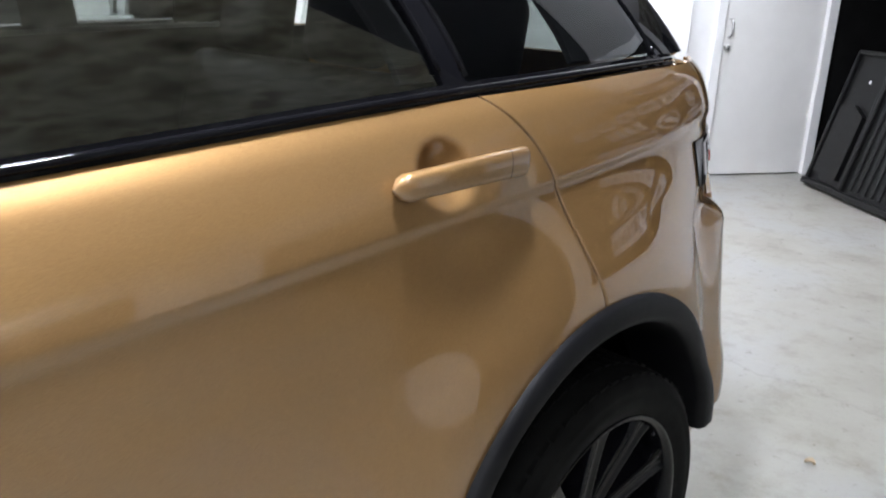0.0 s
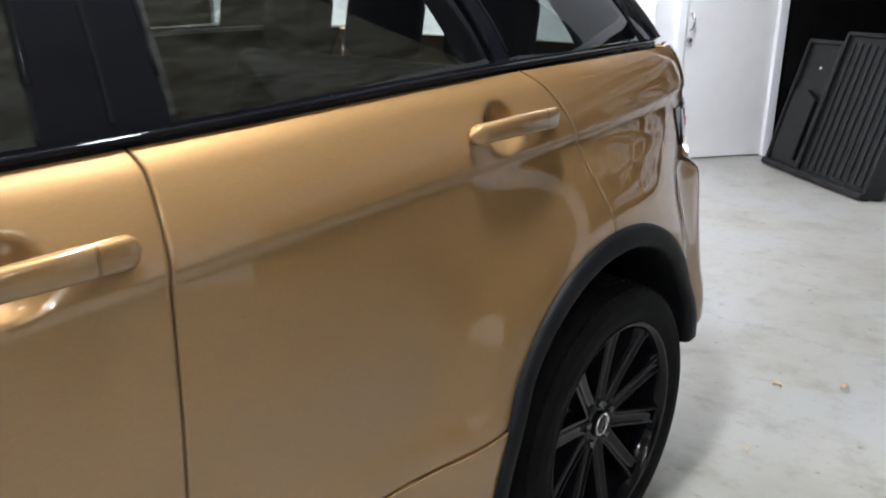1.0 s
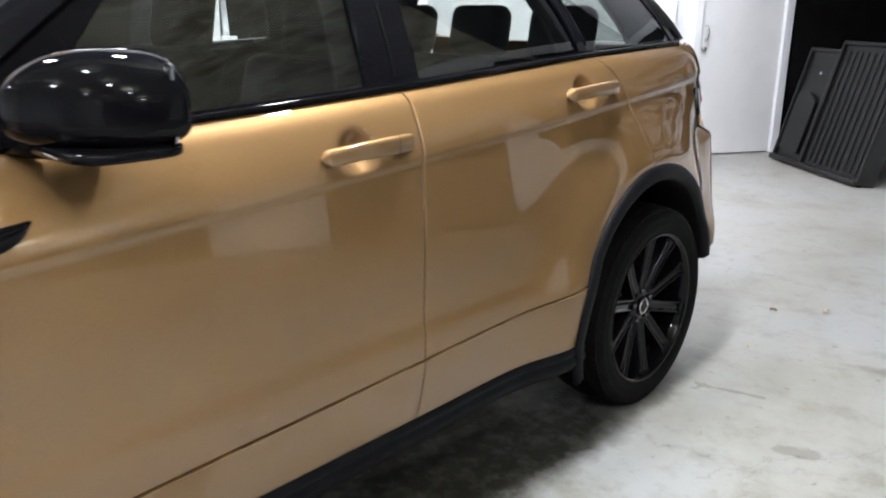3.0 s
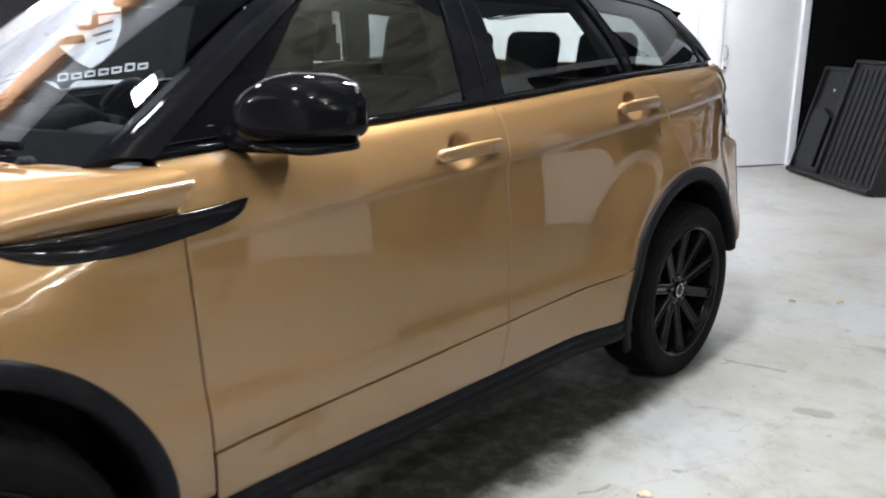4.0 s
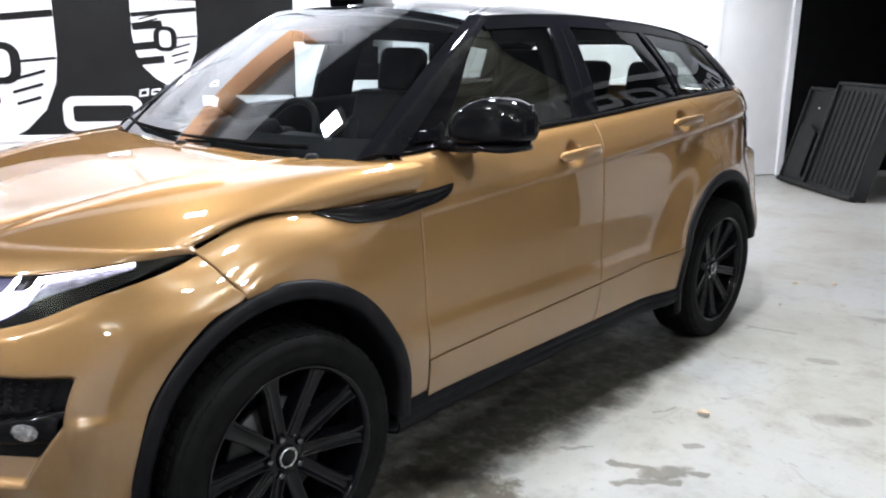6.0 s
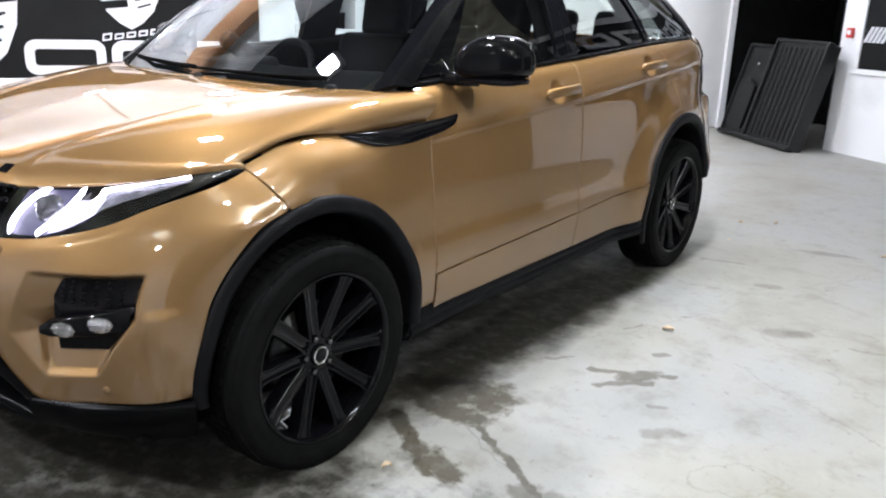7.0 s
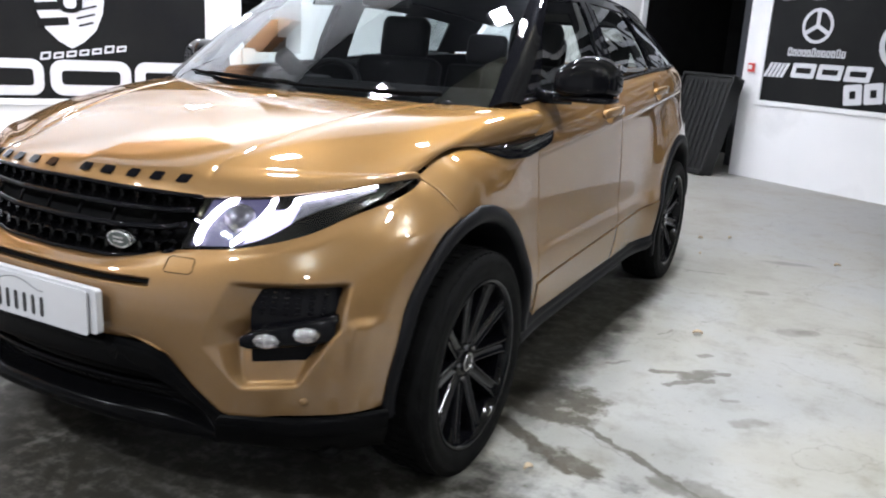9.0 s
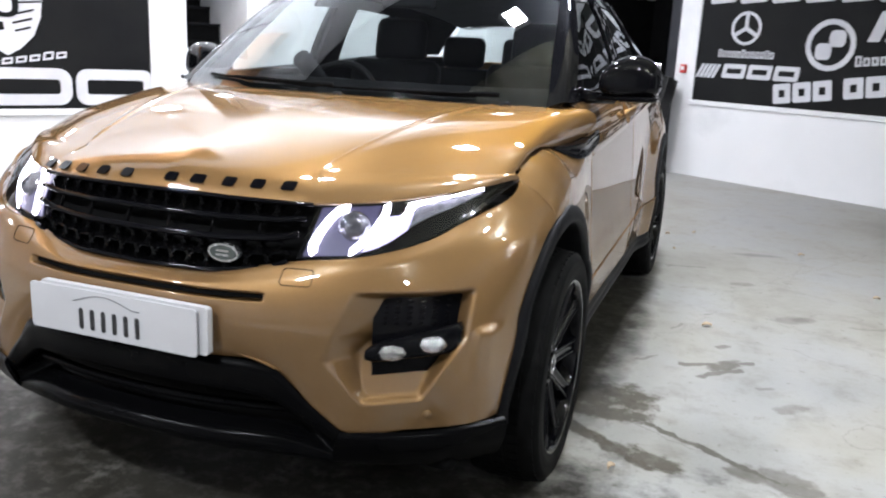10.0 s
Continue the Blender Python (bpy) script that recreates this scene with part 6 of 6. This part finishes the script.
dash = part("dashboard", sheet("dashboard", both(loft([[(0, -1.02, 1.060), (0.4, -0.99, 1.060), (0.70, -0.90, 1.060)], [(0, -0.80, 1.075), (0.4, -0.78, 1.08), (0.74, -0.72, 1.065)], [(0, -0.55, 1.045), (0.4, -0.53, 1.055), (0.76, -0.52, 1.04)], [(0, -0.48, 0.97), (0.4, -0.46, 0.98), (0.76, -0.48, 0.97)], [(0, -0.52, 0.70), (0.4, -0.50, 0.72), (0.76, -0.52, 0.75)]], 30, 30)), 0.01, away=(0, -0.8, 0.6)), TRIM_GREY, car, "dark grey soft dashboard")
pad("binnacle", (-0.37, -0.56, 1.085), (0.16, 0.10, 0.035), dash, 8, TRIM_GREY, 0.03)
pad("screen_hood", (0, -0.54, 1.055), (0.12, 0.06, 0.03), dash, 8, TRIM_GREY, 0.02)
sw = part("steering_wheel", tube("steering_wheel", [(0.185 * math.cos(a), 0.0, 0.185 * math.sin(a)) for a in np.linspace(0, 2 * math.pi, 40, endpoint=False)], 0.016, 10, True), LEATHER, car, "black steering wheel")
sw.matrix_local = Matrix.Translation((-0.37, -0.33, 1.02)) @ Euler((radians(-28), 0, 0)).to_matrix().to_4x4()
pad("boss", (0, -0.02, -0.01), (0.07, 0.025, 0.06), sw, 0, TRIM_GREY, 0.02)
for a in (0, 180, 270):
    part("spoke", tube("spoke", [(0, -0.01, 0), (0.18 * math.cos(radians(a)), 0, 0.18 * math.sin(radians(a)))], [0.022, 0.014], 8), TRIM_GREY, sw)
part("column", tube("column", [(0, -0.02, 0), (0, -0.35, 0.02)], 0.04, 10), TRIM_GREY, sw)
part("rear_view_mirror", finish(box_bm((-0.12, -0.42, 1.425), (0.12, -0.385, 1.485), 0.015, 3), "rear_view_mirror"), TRIM_GREY, car, "black rear-view mirror")
part("cabin_floor", box("cabin_floor", (-0.75, -0.95, 0.262), (0.75, 1.95, 0.30)), TRIM_GREY, car)
part("parcel_shelf", box("parcel_shelf", (-0.62, 1.52, 1.02), (0.62, 1.95, 1.04), 0.005), TRIM_GREY, car)

# ---- loose things in the hall ----
def liner(name, w, h, ribs, label, m):
    """A black load-bed liner panel with turned-up rims, ribbed or with one raised field."""
    ob = thing(name, None, None, label, "panel", "leaning panels", at=m)
    part("panel", box("panel", (-w / 2, -0.015, 0.0), (w / 2, 0.015, h), 0.01), LINER, ob)
    for k in range(ribs):
        x = -w / 2 + w * (k + 1) / (ribs + 1)
        part("rib", box("rib", (x - 0.020, -0.027, 0.06), (x + 0.020, -0.0152, h - 0.07), 0.006), LINER, ob)
    if not ribs:
        part("raised_field", prism("raised_field", [(-w * 0.34, 0.10), (w * 0.38, 0.08), (w * 0.38, h * 0.55), (w * 0.05, h * 0.62), (-w * 0.34, h * 0.60)], -0.055, -0.0152, "y"), LINER, ob)
        part("lamp_lens", revolve("lamp_lens", [(0.0, 0.006), (0.010, 0.005), (0.014, 0.0)], 16, "z"), BANNER_WHITE, ob, "small round white lens").matrix_local = Matrix.Translation((0.02, -0.015, h * 0.80)) @ Euler((radians(90), 0, 0)).to_matrix().to_4x4()
    for a, b in ((-w / 2 - 0.02, -w / 2 + 0.01), (w / 2 - 0.01, w / 2 + 0.02)):
        part("rim", box("rim", (a, -0.045, -0.004), (b, 0.12, h + 0.004), 0.010), LINER, ob)
    part("rim", box("rim", (-w / 2 - 0.02, -0.07, -0.02), (w / 2 + 0.02, 0.02, 0.03), 0.012), LINER, ob)
    part("rim", box("rim", (-w / 2 - 0.02, -0.04, h - 0.02), (w / 2 + 0.02, 0.04, h + 0.015), 0.010), LINER, ob)
    return ob


def leaning(u, v, turn, lean):
    return ROOM @ pose(u, v, 0.022, 0, 0, turn) @ pose(0, 0, 0, -lean, 0, 0)


big = liner("bed_liner", 0.82, 1.10, 9, "black ribbed plastic load liner leaning in the recess", leaning(-3.06, 5.24, -9, 15))
small = liner("wheel_box_liner", 0.42, 1.02, 0, "black moulded plastic side liner leaning in the recess", leaning(-3.72, 5.36, -9, 15))
board = thing("dark_board", box("dark_board", (-3.25, WV + 0.55, 0.0), (-2.74, WV + 0.60, 2.6), 0.004), DARK_BOARD, "dark blue-grey board standing in the recess", "board", at=ROOM)

# stair behind the crest wall
stair = thing("stair", None, None, "dark stair between white walls", "stair", kind="structure", at=ROOM)
for k in range(9):
    part("step", box("step", (PU - 0.16 - 0.22 * (k + 1), 0.452, 0.0), (PU - 0.16 - 0.22 * k, 0.95, 1.08 + 0.16 * k), 0.006), MATT_BLACK, stair)
    part("nosing", box("nosing", (PU - 0.165 - 0.22 * k, 0.453, 1.058 + 0.16 * k), (PU - 0.148 - 0.22 * k, 0.949, 1.082 + 0.16 * k), 0.003), SATIN_BLACK, stair)
part("newel", box("newel", (PU - 0.14, 0.385, 0.0), (PU + 0.03, 0.50, 1.13), 0.006), FRAME_WHITE, stair)
part("half_wall", box("half_wall", (PU - 0.14, 0.502, 0.0), (PU + 0.01, 0.95, 1.10), 0.006), WALL, stair)
part("stringer", prism("stringer", [(PU - 0.142, 0.95), (PU - 0.142, 1.16), (PU - 2.2, 2.66), (PU - 2.2, 2.45)], 0.405, 0.450, "y"), FRAME_WHITE, stair)
slab("wall_stair_side", (PU - 2.2, 0.955, 0.0), (WU - 0.002, 1.15, CEIL), WALL, "white wall beside the stair")
slab("wall_stair_end", (WU, 0.955, 0.0), (PU - 0.02, 1.151, CEIL), WALL, "white end of the wall beside the stair")


def leaf(x, y, turn, size):
    rows = [[(size * (t - 0.5), size * 0.32 * math.sin(math.pi * t) ** 0.8 * w, 0.004 + 0.010 * abs(w) + 0.008 * math.sin(3 * t)) for w in (-1, -0.5, 0, 0.5, 1)] for t in np.linspace(0.02, 0.98, 9)]
    ob = thing("leaf", sheet("leaf", np.array(rows), 0.001, away=(0, 0, -1)), LEAF, "small dry curled leaf on the concrete floor", "leaf", "fallen leaves", at=pose(x, y, 0.001, 0, 0, turn))
    return ob


for x, y, a, q in ((1.318, 0.41, 20, 0.05), (1.115, 2.70, 70, 0.042), (0.93, 2.55, 10, 0.032), (1.02, 2.05, 130, 0.022), (1.85, 2.35, 40, 0.05), (1.105, -1.235, 60, 0.035), (2.2, 1.4, 15, 0.04)):
    leaf(x, y, a, q)
